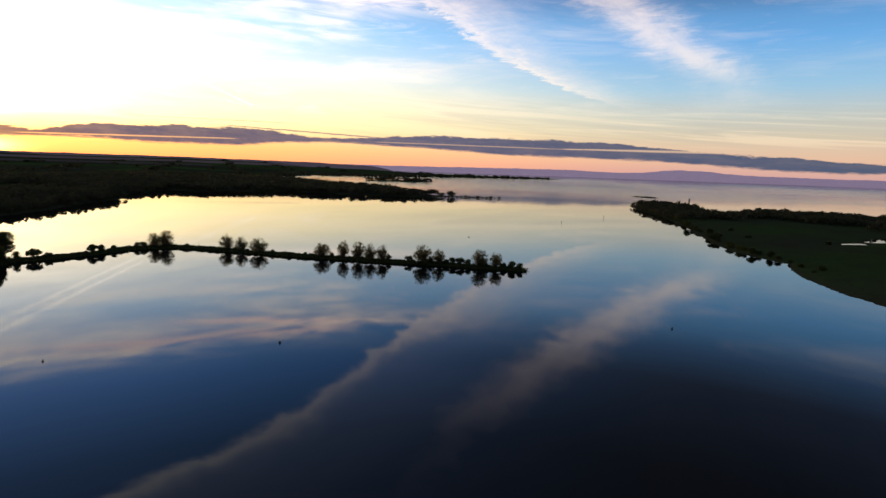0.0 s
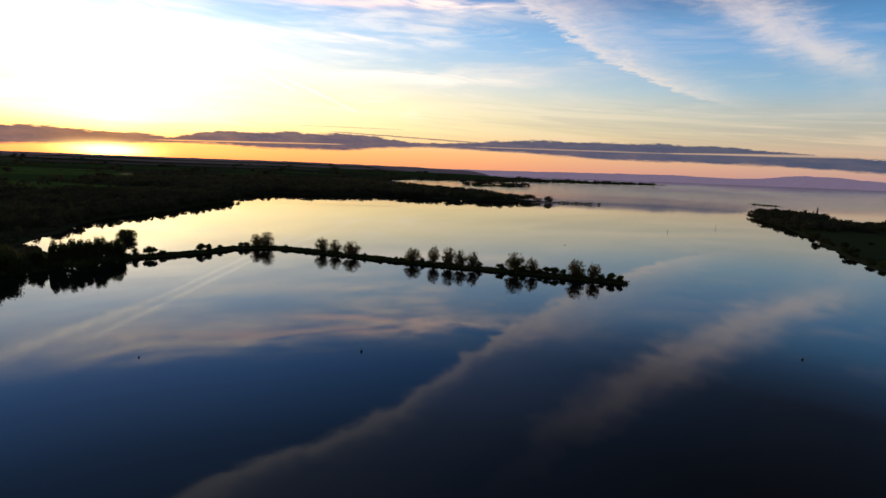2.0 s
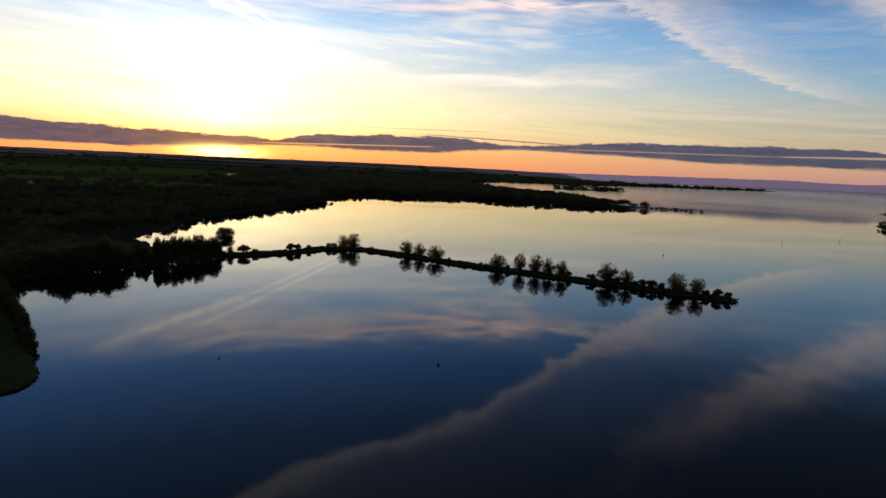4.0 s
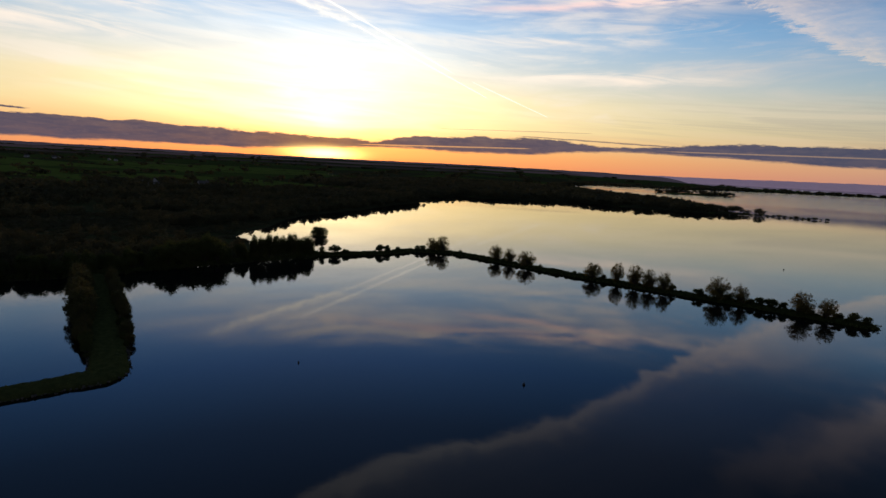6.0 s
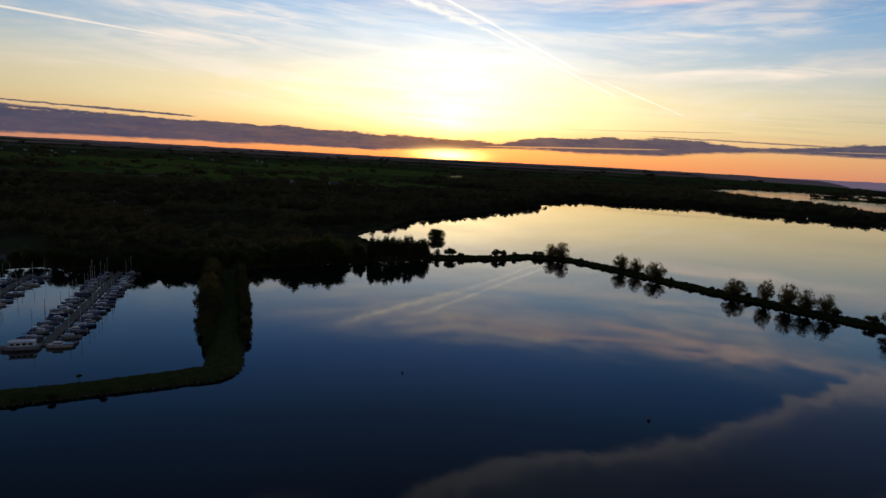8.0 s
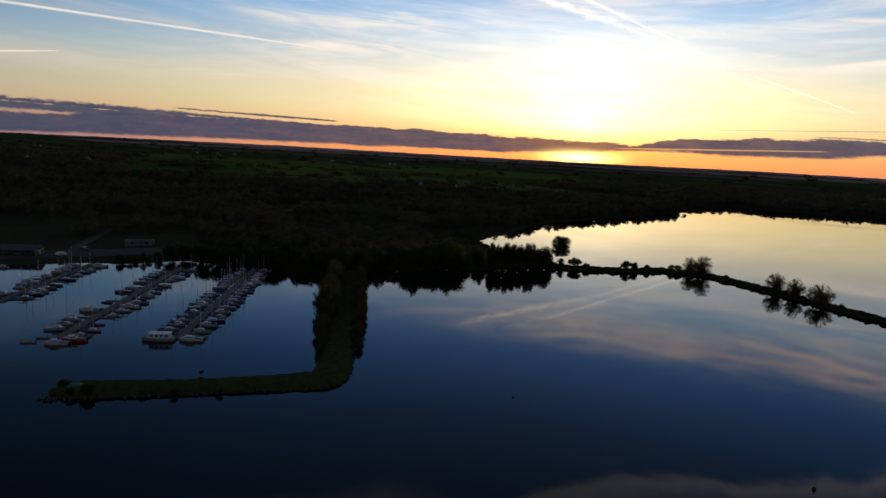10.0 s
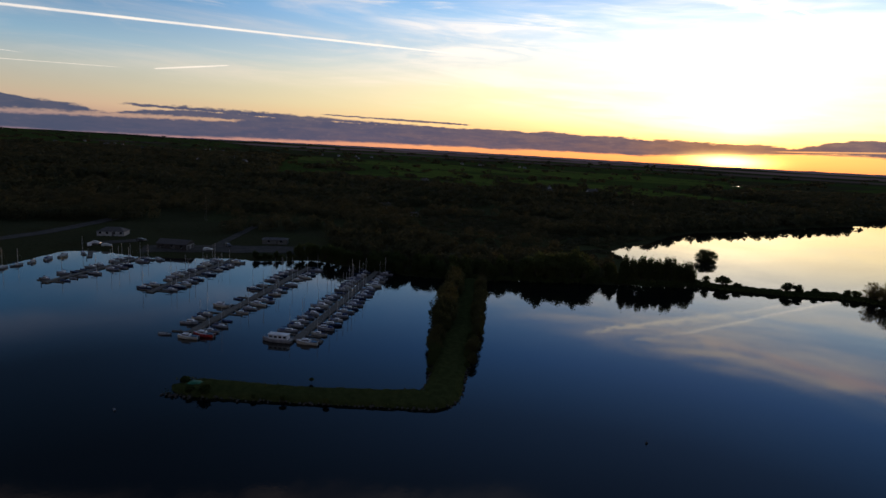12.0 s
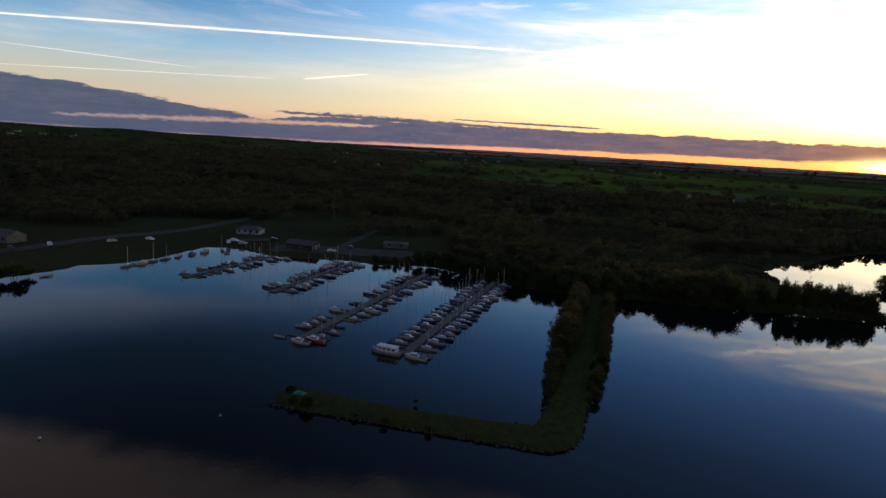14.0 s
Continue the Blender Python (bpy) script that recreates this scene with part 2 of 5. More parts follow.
    body = body * az.step(42, 48, 1.0, 0.0) * az.step(-135, -124) * (trail(11, 2.35, 34, 2.2, 0.16, 0.0) * -0.75 + 1.0)
    body = body * (trail(-116, 1.05, -87, 2.0, 0.30, 0.0, nib) * -0.8 + 1.0) * (trail(-38, 1.75, -20, 2.2, 0.10, 0.0) * -0.5 + 1.0) * (trail(-8, 2.45, 14, 2.3, 0.09, 0.0) * -0.4 + 1.0)
    body = body.op("MAXIMUM", strand(-80.5, 3.1, -65, 2.95, 0.13)).op("MAXIMUM", strand(-98, 2.7, -70, 2.45, 0.32)).op("MAXIMUM", strand(-22, 3.4, -4, 2.75, 0.085) * 0.75)
    body = body.op("MAXIMUM", strand(-46, 1.55, -24, 1.7, 0.09) * 0.7).op("MAXIMUM", strand(-18, 2.45, 0, 2.0, 0.10) * 0.8).op("MAXIMUM", strand(-30, 3.75, -14, 3.9, 0.05) * 0.45)
    grey = da.ramp(((0, (0.34, 0.16, 0.09)), (9, (0.13, 0.093, 0.12)), (35, (0.078, 0.079, 0.135)), (80, (0.052, 0.074, 0.125))), 0, 180)
    lit = (ripple.step(0.46, 0.76) * 0.35).op("MAXIMUM", nib.step(0.0, 0.22) * 0.4) * da.step(25, 65, 0.36, 0.12)
    col = col.mix(grey.mix((0.40, 0.25, 0.23), lit), body * (rag.step(-0.2, 0.15, 0.93, 0.99)))
    # the sun itself behind thin vapour at the skyline
    disc = (((da / 2.7) * (da / 2.7) + ((el - 0.7) / 0.52) * ((el - 0.7) / 0.52)) * -1.0).op("EXPONENT")
    col = col.mix((5.0, 3.1, 0.9), disc, "ADD")
    nt.links.new(col.s, back.inputs[0])
    back.inputs[1].default_value = 1.0


make_world()
sun = new("sun", bpy.data.lights.new("sun", "SUN"))
sun.data.energy, sun.data.angle, sun.data.color = 1.0, radians(4.0), (1.0, 0.55, 0.25)
sun.matrix_world = look((0, 0, 0), (-math.sin(radians(SUN_AZ)), -math.cos(radians(SUN_AZ)), -math.tan(radians(1.5))))

# ---------------------------------------------------------------- materials
def material(name, a, b, size=1.0, rough=0.9, bump=0.0, metal=0.0, fine=6.0, vary=0.0, spec=0.3):
    """Two colours mingled at a coarse size in metres and at a finer grain, with relief."""
    m = bpy.data.materials.new(name)
    m.use_nodes = True
    nt = m.node_tree
    b_ = nt.nodes["Principled BSDF"]
    tc = nt.nodes.new("ShaderNodeNewGeometry")
    at = Val(nt, tc.outputs["Position"])
    coarse, grain = fbm(at, 1.0 / size, 3), fbm(at, fine / size, 3)
    fac = (coarse * 0.65 + grain * 0.45 - 0.05).step(0.3, 0.75)
    if vary:
        oi = nt.nodes.new("ShaderNodeObjectInfo")
        fac = fac * (1 - vary) + Val(nt, oi.outputs["Random"]) * vary
    col = fac.ramp(((0, a), (1, b)), 0, 1)
    nt.links.new(col.s, b_.inputs["Base Color"])
    b_.inputs["Roughness"].default_value, b_.inputs["Metallic"].default_value = rough, metal
    b_.inputs["Specular IOR Level"].default_value = spec
    if bump:
        bn = nt.nodes.new("ShaderNodeBump")
        bn.inputs["Strength"].default_value, bn.inputs["Distance"].default_value = bump, size * 0.1
        nt.links.new(grain.s, bn.inputs["Height"])
        nt.links.new(bn.outputs[0], b_.inputs["Normal"])
    return m


def leaf_material(name, a, b, through=0.55):
    m = bpy.data.materials.new(name)
    m.use_nodes = True
    nt = m.node_tree
    b_ = nt.nodes["Principled BSDF"]
    geo = nt.nodes.new("ShaderNodeNewGeometry")
    oi = nt.nodes.new("ShaderNodeObjectInfo")
    spot = fbm(Val(nt, geo.outputs["Position"]), 0.02, 2).step(0.35, 0.65)
    fac = Val(nt, geo.outputs["Random Per Island"]) * 0.10 + Val(nt, oi.outputs["Random"]) * 0.38 + spot * 0.5
    col = fac.ramp(((0, a), (1, b)), 0, 1)
    nt.links.new(col.s, b_.inputs["Base Color"])
    b_.inputs["Roughness"].default_value, b_.inputs["Specular IOR Level"].default_value = 0.8, 0.15
    # light passes through the thin leaves
    thin, both = nt.nodes.new("ShaderNodeBsdfTranslucent"), nt.nodes.new("ShaderNodeMixShader")
    nt.links.new(col.s, thin.inputs[0])
    both.inputs[0].default_value = through
    nt.links.new(b_.outputs[0], both.inputs[1])
    nt.links.new(thin.outputs[0], both.inputs[2])
    nt.links.new(both.outputs[0], nt.nodes["Material Output"].inputs[0])
    return m


def water_material():
    m = bpy.data.materials.new("lake_water")
    m.use_nodes = True
    nt = m.node_tree
    b_ = nt.nodes["Principled BSDF"]
    geo = nt.nodes.new("ShaderNodeNewGeometry")
    at = Val(nt, geo.outputs["Position"])
    sep = nt.nodes.new("ShaderNodeSeparateXYZ")
    nt.links.new(at.s, sep.inputs[0])
    x, y = Val(nt, sep.outputs[0]), Val(nt, sep.outputs[1])

    ripples = fbm(vec(x * 0.8, y), 1.1, 3, 0.6)
    swell = fbm(vec(x, y * 0.7), 0.11, 2, 0.5)
    calm = fbm(at, 0.006, 3, 0.5).step(0.42, 0.62, 0.35, 1.0)
    breeze = y.step(650.0, 1700.0) * fbm(vec(x * 0.3, y), 0.004, 3).step(0.3, 0.6, 0.5, 1.0)     # open lake beyond the sheltered bay
    ruffle = x.step(-90, -160) * y.step(160, 100)                       # light air over the marina
    h = ripples * (calm * 0.004 + ruffle * 0.006) + swell * 0.008
    bn = nt.nodes.new("ShaderNodeBump")
    bn.inputs["Strength"].default_value, bn.inputs["Distance"].default_value = 1.0, 1.0
    nt.links.new(h.s, bn.inputs["Height"])
    nt.links.new(bn.outputs[0], b_.inputs["Normal"])
    murk = fbm(at, 0.01, 2).ramp(((0, (0.002, 0.003, 0.004)), (1, (0.004, 0.005, 0.006))), 0, 1)
    nt.links.new(murk.s, b_.inputs["Base Color"])
    nt.links.new((breeze * 0.13 + ruffle * 0.008 + 0.012).s, b_.inputs["Roughness"])
    b_.inputs["IOR"].default_value = 1.333
    return m


def ground_material():
    m = bpy.data.materials.new("meadow_and_fields")
    m.use_nodes = True
    nt = m.node_tree
    b_ = nt.nodes["Principled BSDF"]
    geo = nt.nodes.new("ShaderNodeNewGeometry")
    at = Val(nt, geo.outputs["Position"])
    f = nt.nodes.new("ShaderNodeAttribute")
    f.attribute_name = "field"
    fld = Val(nt, f.outputs["Fac"])
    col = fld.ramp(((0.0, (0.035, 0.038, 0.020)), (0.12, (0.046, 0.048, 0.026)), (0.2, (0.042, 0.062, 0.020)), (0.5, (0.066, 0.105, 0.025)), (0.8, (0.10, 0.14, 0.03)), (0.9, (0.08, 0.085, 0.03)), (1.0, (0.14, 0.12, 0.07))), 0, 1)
    patch, grain = fbm(at, 0.03, 4), fbm(at, 0.6, 4)
    col = col.mix((0.035, 0.03, 0.015), patch.step(0.5, 0.7) * 0.4)
    col = col.mix((0.015, 0.02, 0.008), grain.step(0.45, 0.75) * 0.5)
    nt.links.new(col.s, b_.inputs["Base Color"])
    b_.inputs["Roughness"].default_value, b_.inputs["Specular IOR Level"].default_value = 1.0, 0.0
    bn = nt.nodes.new("ShaderNodeBump")
    bn.inputs["Strength"].default_value, bn.inputs["Distance"].default_value = 0.6, 0.5
    nt.links.new(grain.s, bn.inputs["Height"])
    nt.links.new(bn.outputs[0], b_.inputs["Normal"])
    return m


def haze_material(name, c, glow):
    """Far hills: the evening haze is put into their colour and a weak glow."""
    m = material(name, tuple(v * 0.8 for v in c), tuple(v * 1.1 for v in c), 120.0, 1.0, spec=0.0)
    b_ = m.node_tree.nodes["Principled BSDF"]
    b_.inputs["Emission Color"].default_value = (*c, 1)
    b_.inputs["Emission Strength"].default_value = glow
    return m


M_WATER, M_GROUND = water_material(), ground_material()
M_GRASS = material("bank_grass", (0.013, 0.019, 0.007), (0.036, 0.045, 0.015), 1.5, 0.95, 0.5, vary=0.1, spec=0.0)
M_LAWN = material("breakwater_turf", (0.026, 0.033, 0.012), (0.058, 0.068, 0.024), 1.5, 0.95, 0.5, vary=0.1, spec=0.0)
M_STONE = material("shore_stone", (0.05, 0.048, 0.045), (0.11, 0.10, 0.095), 1.0, 0.9, 0.5, vary=0.3, spec=0.05)
M_LEAF = leaf_material("leaves", (0.028, 0.045, 0.014), (0.085, 0.095, 0.03))
M_WILLOW = leaf_material("yellowing_leaves", (0.115, 0.105, 0.034), (0.21, 0.165, 0.055), 0.65)
M_RUST = leaf_material("autumn_leaves", (0.050, 0.055, 0.020), (0.115, 0.098, 0.036))
M_WOODS = leaf_material("wood_canopy", (0.034, 0.040, 0.020), (0.088, 0.078, 0.038))
M_BARK = material("bark", (0.03, 0.025, 0.018), (0.08, 0.065, 0.05), 0.4, 0.95, 0.5)
M_TRACK = material("gravel_track", (0.045, 0.042, 0.04), (0.09, 0.084, 0.078), 3.0, 0.95, 0.3, spec=0.05)
M_PLANK = material("grey_planks", (0.08, 0.075, 0.07), (0.17, 0.16, 0.145), 1.2, 0.85, 0.3, spec=0.1)
M_PILE = material("steel_pile", (0.06, 0.055, 0.05), (0.14, 0.13, 0.12), 0.5, 0.6, 0.2)
# white gelcoat darkened and blued, so the colour carries the hull sides' shade
M_HULL = material("shaded_white_gelcoat", (0.14, 0.15, 0.18), (0.36, 0.37, 0.40), 1.5, 0.3, spec=0.5)
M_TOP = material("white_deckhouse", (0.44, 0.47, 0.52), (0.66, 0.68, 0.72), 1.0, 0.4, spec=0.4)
M_CREAM = material("cream_gelcoat", (0.36, 0.34, 0.30), (0.52, 0.50, 0.44), 1.5, 0.35, spec=0.5)
M_NAVY = material("navy_paint", (0.015, 0.025, 0.07), (0.03, 0.05, 0.11), 1.5, 0.3, spec=0.5)
M_RED = material("red_paint", (0.33, 0.03, 0.025), (0.45, 0.05, 0.04), 1.5, 0.35, spec=0.5)
M_COVER = material("blue_canvas", (0.02, 0.04, 0.12), (0.04, 0.07, 0.18), 0.8, 0.9, 0.3)
M_DECK = material("grey_deck", (0.14, 0.15, 0.17), (0.36, 0.37, 0.39), 0.9, 0.6, 0.1)
M_ALU = material("alloy_spar", (0.5, 0.5, 0.5), (0.65, 0.65, 0.66), 0.5, 0.35, metal=0.8)
M_GLASS = material("dark_glass", (0.012, 0.014, 0.017), (0.02, 0.023, 0.027), 1.0, 0.06, spec=0.6)
M_RENDER = material("white_render", (0.22, 0.225, 0.24), (0.35, 0.355, 0.36), 2.0, 0.9, 0.1)
M_BLOCK = material("grey_block", (0.09, 0.09, 0.087), (0.15, 0.147, 0.14), 1.5, 0.9, 0.2)
M_TARRED = material("tarred_boards", (0.03, 0.029, 0.028), (0.06, 0.057, 0.054), 1.5, 0.85, 0.3, spec=0.1)
M_SLATE = material("roof_slate", (0.045, 0.045, 0.05), (0.09, 0.085, 0.085), 1.0, 0.7, 0.3)
M_TYRE = material("tyre", (0.015, 0.015, 0.015), (0.03, 0.03, 0.03), 0.3, 0.9)
M_CAR = [material("car_paint_" + n, c, tuple(v * 1.25 for v in c), 1.0, 0.3, spec=0.5) for n, c in (("white", (0.6, 0.6, 0.6)), ("silver", (0.35, 0.36, 0.37)), ("dark", (0.03, 0.035, 0.045)))]
M_TARP = material("green_tarpaulin", (0.01, 0.10, 0.055), (0.02, 0.16, 0.09), 1.0, 0.6, 0.4)
M_POOL = material("ruffled_pool", (0.01, 0.012, 0.014), (0.015, 0.017, 0.02), 3.0, 0.22, 0.1, spec=0.5)
M_BUOY = material("dark_buoy", (0.02, 0.02, 0.02), (0.05, 0.045, 0.04), 0.3, 0.6)

# ---------------------------------------------------------------- land and lake
MAIN = ((99, 1002), (60, 1008), (10, 1012), (-40, 985), (-73, 962), (-132, 971), (-206, 967), (-282, 1010), (-389, 905), (-462, 918), (-436, 740), (-401, 706), (-387, 607), (-364, 504), (-360, 454), (-350, 395), (-338, 370), (-310, 322), (-293, 282),
        (-284, 268), (-270, 267), (-250, 254.5), (-228, 253), (-210, 258), (-199, 250), (-207.5, 222), (-215, 197), (-223, 172), (-229, 149), (-238, 134), (-250, 118), (-275, 97), (-276, 74), (-283, 62), (-287, 42), (-288, 27), (-306, 8), (-308, -6),
        (-297, -12), (-281, -18), (-271, -26), (-265, -33), (-262, -42), (-255, -44), (-248, -50), (-238, -58), (-222, -80), (-180, -170), (-120, -400), (150, -1300), (1800, -5600),
        (-7000, -7000), (-7000, 7000), (-1500, 6500), (-900, 4300), (-100, 3900), (765, 3730), (760, 3690), (559, 3580), (90, 3330), (-187, 3050), (-300, 2767), (-454, 2757), (-640, 2500),
        (-620, 2000), (-430, 1650), (-300, 1450), (-130, 1280), (-60, 1100), (5, 1032), (60, 1022))
PENINSULA = ((291, 868), (270, 690), (252, 596), (226, 490), (212, 440), (200, 386), (206, 350), (209, 332), (193, 300), (186, 271), (181, 245), (184, 215), (215, 150), (330, 60), (700, -20), (1300, -100),
             (1500, 500), (900, 640), (640, 690), (540, 790), (462, 850), (440, 800), (372, 728), (360, 760), (400, 900), (365, 975), (320, 950))
ISLETS = (((-300, 2030), (-235, 1950), (-120, 1975), (-73, 2078), (-20, 2120), (-120, 2190), (-235, 2160)),)
PONDS = (((322, 446), (349, 452), (348, 462), (326, 455)), ((362, 470), (420, 476), (460, 530), (385, 498)))
rng = np.random.default_rng(4)


def wavy(x, y, size, seed=0):
    """Smooth unevenness, about -1 to 1."""
    a = seed * 1.7
    u, v = x / size, y / size
    return (np.sin(u * 1.9 + v * 0.8 + a) + np.sin(-u * 1.1 + v * 2.3 + 2 * a) + np.sin(u * 3.7 - v * 2.9 + 3 * a) * 0.6 + np.sin(u * 2.3 + v * 5.1 - a) * 0.4) / 3.0


def inside(x, y, poly):
    """How many metres a place lies inside an outline; negative outside."""
    p = np.array(poly, float)
    best, odd = np.full(x.shape, 1e18), np.zeros(x.shape, bool)
    for (ax, ay), (bx, by) in zip(p, np.roll(p, -1, 0)):
        ux, uy = bx - ax, by - ay
        h = np.clip(((x - ax) * ux + (y - ay) * uy) / (ux * ux + uy * uy), 0, 1)
        best = np.minimum(best, (x - ax - h * ux) ** 2 + (y - ay - h * uy) ** 2)
        if ay != by:
            odd ^= ((ay > y) != (by > y)) & (x < ux * (y - ay) / uy + ax)
    return np.where(odd, 1, -1) * np.sqrt(best)


def shore(x, y):
    d = inside(x, y, MAIN)
    for poly in (PENINSULA, *ISLETS):
        d = np.maximum(d, inside(x, y, poly))
    for poly in PONDS:
        d = np.minimum(d, -inside(x, y, poly))
    far = np.clip(np.hypot(x, y) / 400, 0.15, 2.5)
    built = (x > -330) & (y < 125) & (x < -150)
    return d + np.where(built, 0.15, 1.0) * (2.2 * wavy(x, y, 26, 1) * far + 0.8 * wavy(x, y, 8, 2))


def swell(r):
    """The far lake and shores stand a little higher, towards the true skyline."""
    return 22 * np.clip((r - 2500) / 2490, 0, 1) ** 2


def height(x, y, d=None):
    d = shore(x, y) if d is None else d
    r = np.hypot(x, y)
    rise = np.clip((r - 1500) / 3400, 0, 1)
    hills = 36 * rise ** 1.25 + 9 * rise * wavy(x, y, 420, 5)
    land = 0.25 + 1.5 * (1 - np.exp(-np.maximum(d, 0) / 14)) + np.clip(d / 300, 0, 1) * (1.2 + 1.5 * wavy(x, y, 130, 3)) + np.clip(d / 500, 0, 1) * np.maximum(hills, 0)
    return np.where(d > 0, land, np.maximum(-3.0, d * 0.18 - 0.05)) + swell(r)


FIELDS = rng.uniform((-4800, -4800), (1800, 4800), (460, 2))
FIELD_KIND = rng.uniform(0.2, 0.86, 460)
FIELD_KIND[rng.random(460) < 0.10] = 0.95


def fields(x, y):
    """The field that each place belongs to, and how far it is from the next one's hedge."""
    who, gap = np.zeros(x.size, int), np.zeros(x.size)
    for k in range(0, x.size, 4000):
        d = np.hypot(x.ravel()[k:k + 4000, None] - FIELDS[:, 0], (y.ravel()[k:k + 4000, None] - FIELDS[:, 1]) * 1.4)
        two = np.argpartition(d, 1, axis=1)[:, :2]
        dd = np.take_along_axis(d, two, 1)
        swap = dd[:, 0] > dd[:, 1]
        who[k:k + 4000] = np.where(swap, two[:, 1], two[:, 0])
        gap[k:k + 4000] = np.abs(dd[:, 0] - dd[:, 1])
    return who.reshape(x.shape), gap.reshape(x.shape)


def wooded(x, y, d):
    """Chance that a tree stands at a place, 0 to 1."""
    r = np.hypot(x, y)
    n = wavy(x, y, 95, 7) + 0.5 * wavy(x, y, 33, 8)
    main = x < 0.18 * y + 20
    w = np.where(main & (r < 900), np.clip(0.75 + n * 0.9, 0, 1), 0.0)
    w = np.where(main & (r >= 900) & (r < 1500), np.clip(n * 1.1 - 0.15, 0, 1), w)
    w = np.where(main & (r >= 1500), np.clip(n * 1.0 - 0.5, 0, 0.7), w)
    w = np.where(main & (y > 880) & (y < 1700) & (x > -900), np.clip(0.85 + n * 0.4, 0, 1), w)
    w = np.where(main & (x > -520) & (x < -330) & (y > 330) & (y < 950) & (d < 90), 0.95, w)
    w = np.where(main & (np.arctan2(x, y) < -1.43) & (r >= 900) & (r < 2300), np.clip(0.62 + n * 0.9, 0, 1), w)
    w = np.where(main & (y > 2000) & (d < 60), 0.5, w)
    harbour = (x < -200) & (x > -330) & (y > 112) & (y < 262)
    w = np.where(harbour & (d < 42), 1.0, w)
    w = np.where((x < -262) & (x > -420) & (y > 170) & (y < 268) & (d > 45), np.clip(n - 0.3, 0, 0.4), w)       # wet meadow
    w = np.where((x < -232) & (x > -330) & (y > 206) & (y < 330), np.clip(n - 0.45, 0, 0.15), w)          # low reedy neck
    w = np.where((x < -203) & (x > -240) & (y > 226) & (y < 275), 0.0, w)
    w = np.where((x > -345) & (x < -180) & (y < 112), 0.0, w)                                  # marina yard
    w = np.where((x > -390) & (x <= -345) & (y < 60) & (y > -60), 0.0, w)
    east = (x > 150) & (r < 1700)
    w = np.where(east, 0.0, w)
    w = np.where(east & (inside(x, y, PENINSULA[-12:] + ((420, 640),)) > -4) & (y > 560), 0.95, w)
    w = np.where(east & (y > 560) & (x > 0.2 * y + 200) & (d < 45), 0.9, w)
    w = np.where(east & (y > 640) & (y < 880) & (x < 345), 0.9, w)
    return np.where(d > 2.5, w, 0.0)


def mesh_of(name, verts, faces, mat, smooth=False):
    """A mesh from arrays; faces all with the same number of corners."""
    me = bpy.data.meshes.new(name)
    v, f = np.asarray(verts, np.float32), np.asarray(faces, np.int32)
    n = f.shape[1]
    me.vertices.add(len(v)); me.vertices.foreach_set("co", v.ravel())
    me.loops.add(f.size); me.loops.foreach_set("vertex_index", f.ravel())
    me.polygons.add(len(f))
    me.polygons.foreach_set("loop_start", np.arange(len(f), dtype=np.int32) * n)
    me.polygons.foreach_set("loop_total", np.full(len(f), n, np.int32))
    me.update(calc_edges=True)
    if smooth:
        me.polygons.foreach_set("use_smooth", np.ones(len(f), bool))
    if mat:
        me.materials.append(mat)
    return me


def sheet_faces(rows, cols, wrap=False):
    i, j = np.meshgrid(np.arange(rows - 1), np.arange(cols if wrap else cols - 1), indexing="ij")
    a, b = i * cols + j, i * cols + (j + 1) % cols
    return np.stack([a, b, b + cols, a + cols], -1).reshape(-1, 4)


def make_ground():
    rad = 35 * 1.0152 ** np.arange(330)
    rad = rad[rad < 4990]
    ang = np.radians(np.linspace(0, 360, 840, endpoint=False))
    r, a = np.meshgrid(rad, ang, indexing="ij")
    x, y = -60 + r * np.sin(a), 40 + r * np.cos(a)
    d = shore(x, y)
    z = height(x, y, d)
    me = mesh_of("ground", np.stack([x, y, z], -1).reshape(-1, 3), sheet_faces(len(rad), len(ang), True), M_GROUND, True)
    who, gap = fields(x, y)
    kind = FIELD_KIND[who]
    rr = np.hypot(x, y)
    w = wooded(x, y, d)
    kind = np.where(w > 0.45, 0.05, np.where((rr < 900) | (gap < 8), 0.14, kind))
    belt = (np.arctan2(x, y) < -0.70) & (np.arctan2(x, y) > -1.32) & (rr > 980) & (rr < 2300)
    # fields to the north and beyond 2400 m: haze put in as dim brown
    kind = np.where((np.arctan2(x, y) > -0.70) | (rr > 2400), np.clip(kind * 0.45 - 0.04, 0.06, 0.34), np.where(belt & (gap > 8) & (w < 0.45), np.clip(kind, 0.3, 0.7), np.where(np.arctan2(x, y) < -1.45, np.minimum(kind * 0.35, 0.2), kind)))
    kind = np.where((x > 150) & (rr < 1700), 0.17 + 0.07 * wavy(x, y, 60, 9), kind)
    kind = np.where((x > -390) & (x < -180) & (y < 112) & (y > -150), 0.1 + 0.05 * wavy(x, y, 30, 4), kind)
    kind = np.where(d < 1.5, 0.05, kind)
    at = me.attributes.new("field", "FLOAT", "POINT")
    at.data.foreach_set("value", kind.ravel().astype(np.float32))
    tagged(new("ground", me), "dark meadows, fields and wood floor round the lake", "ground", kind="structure")


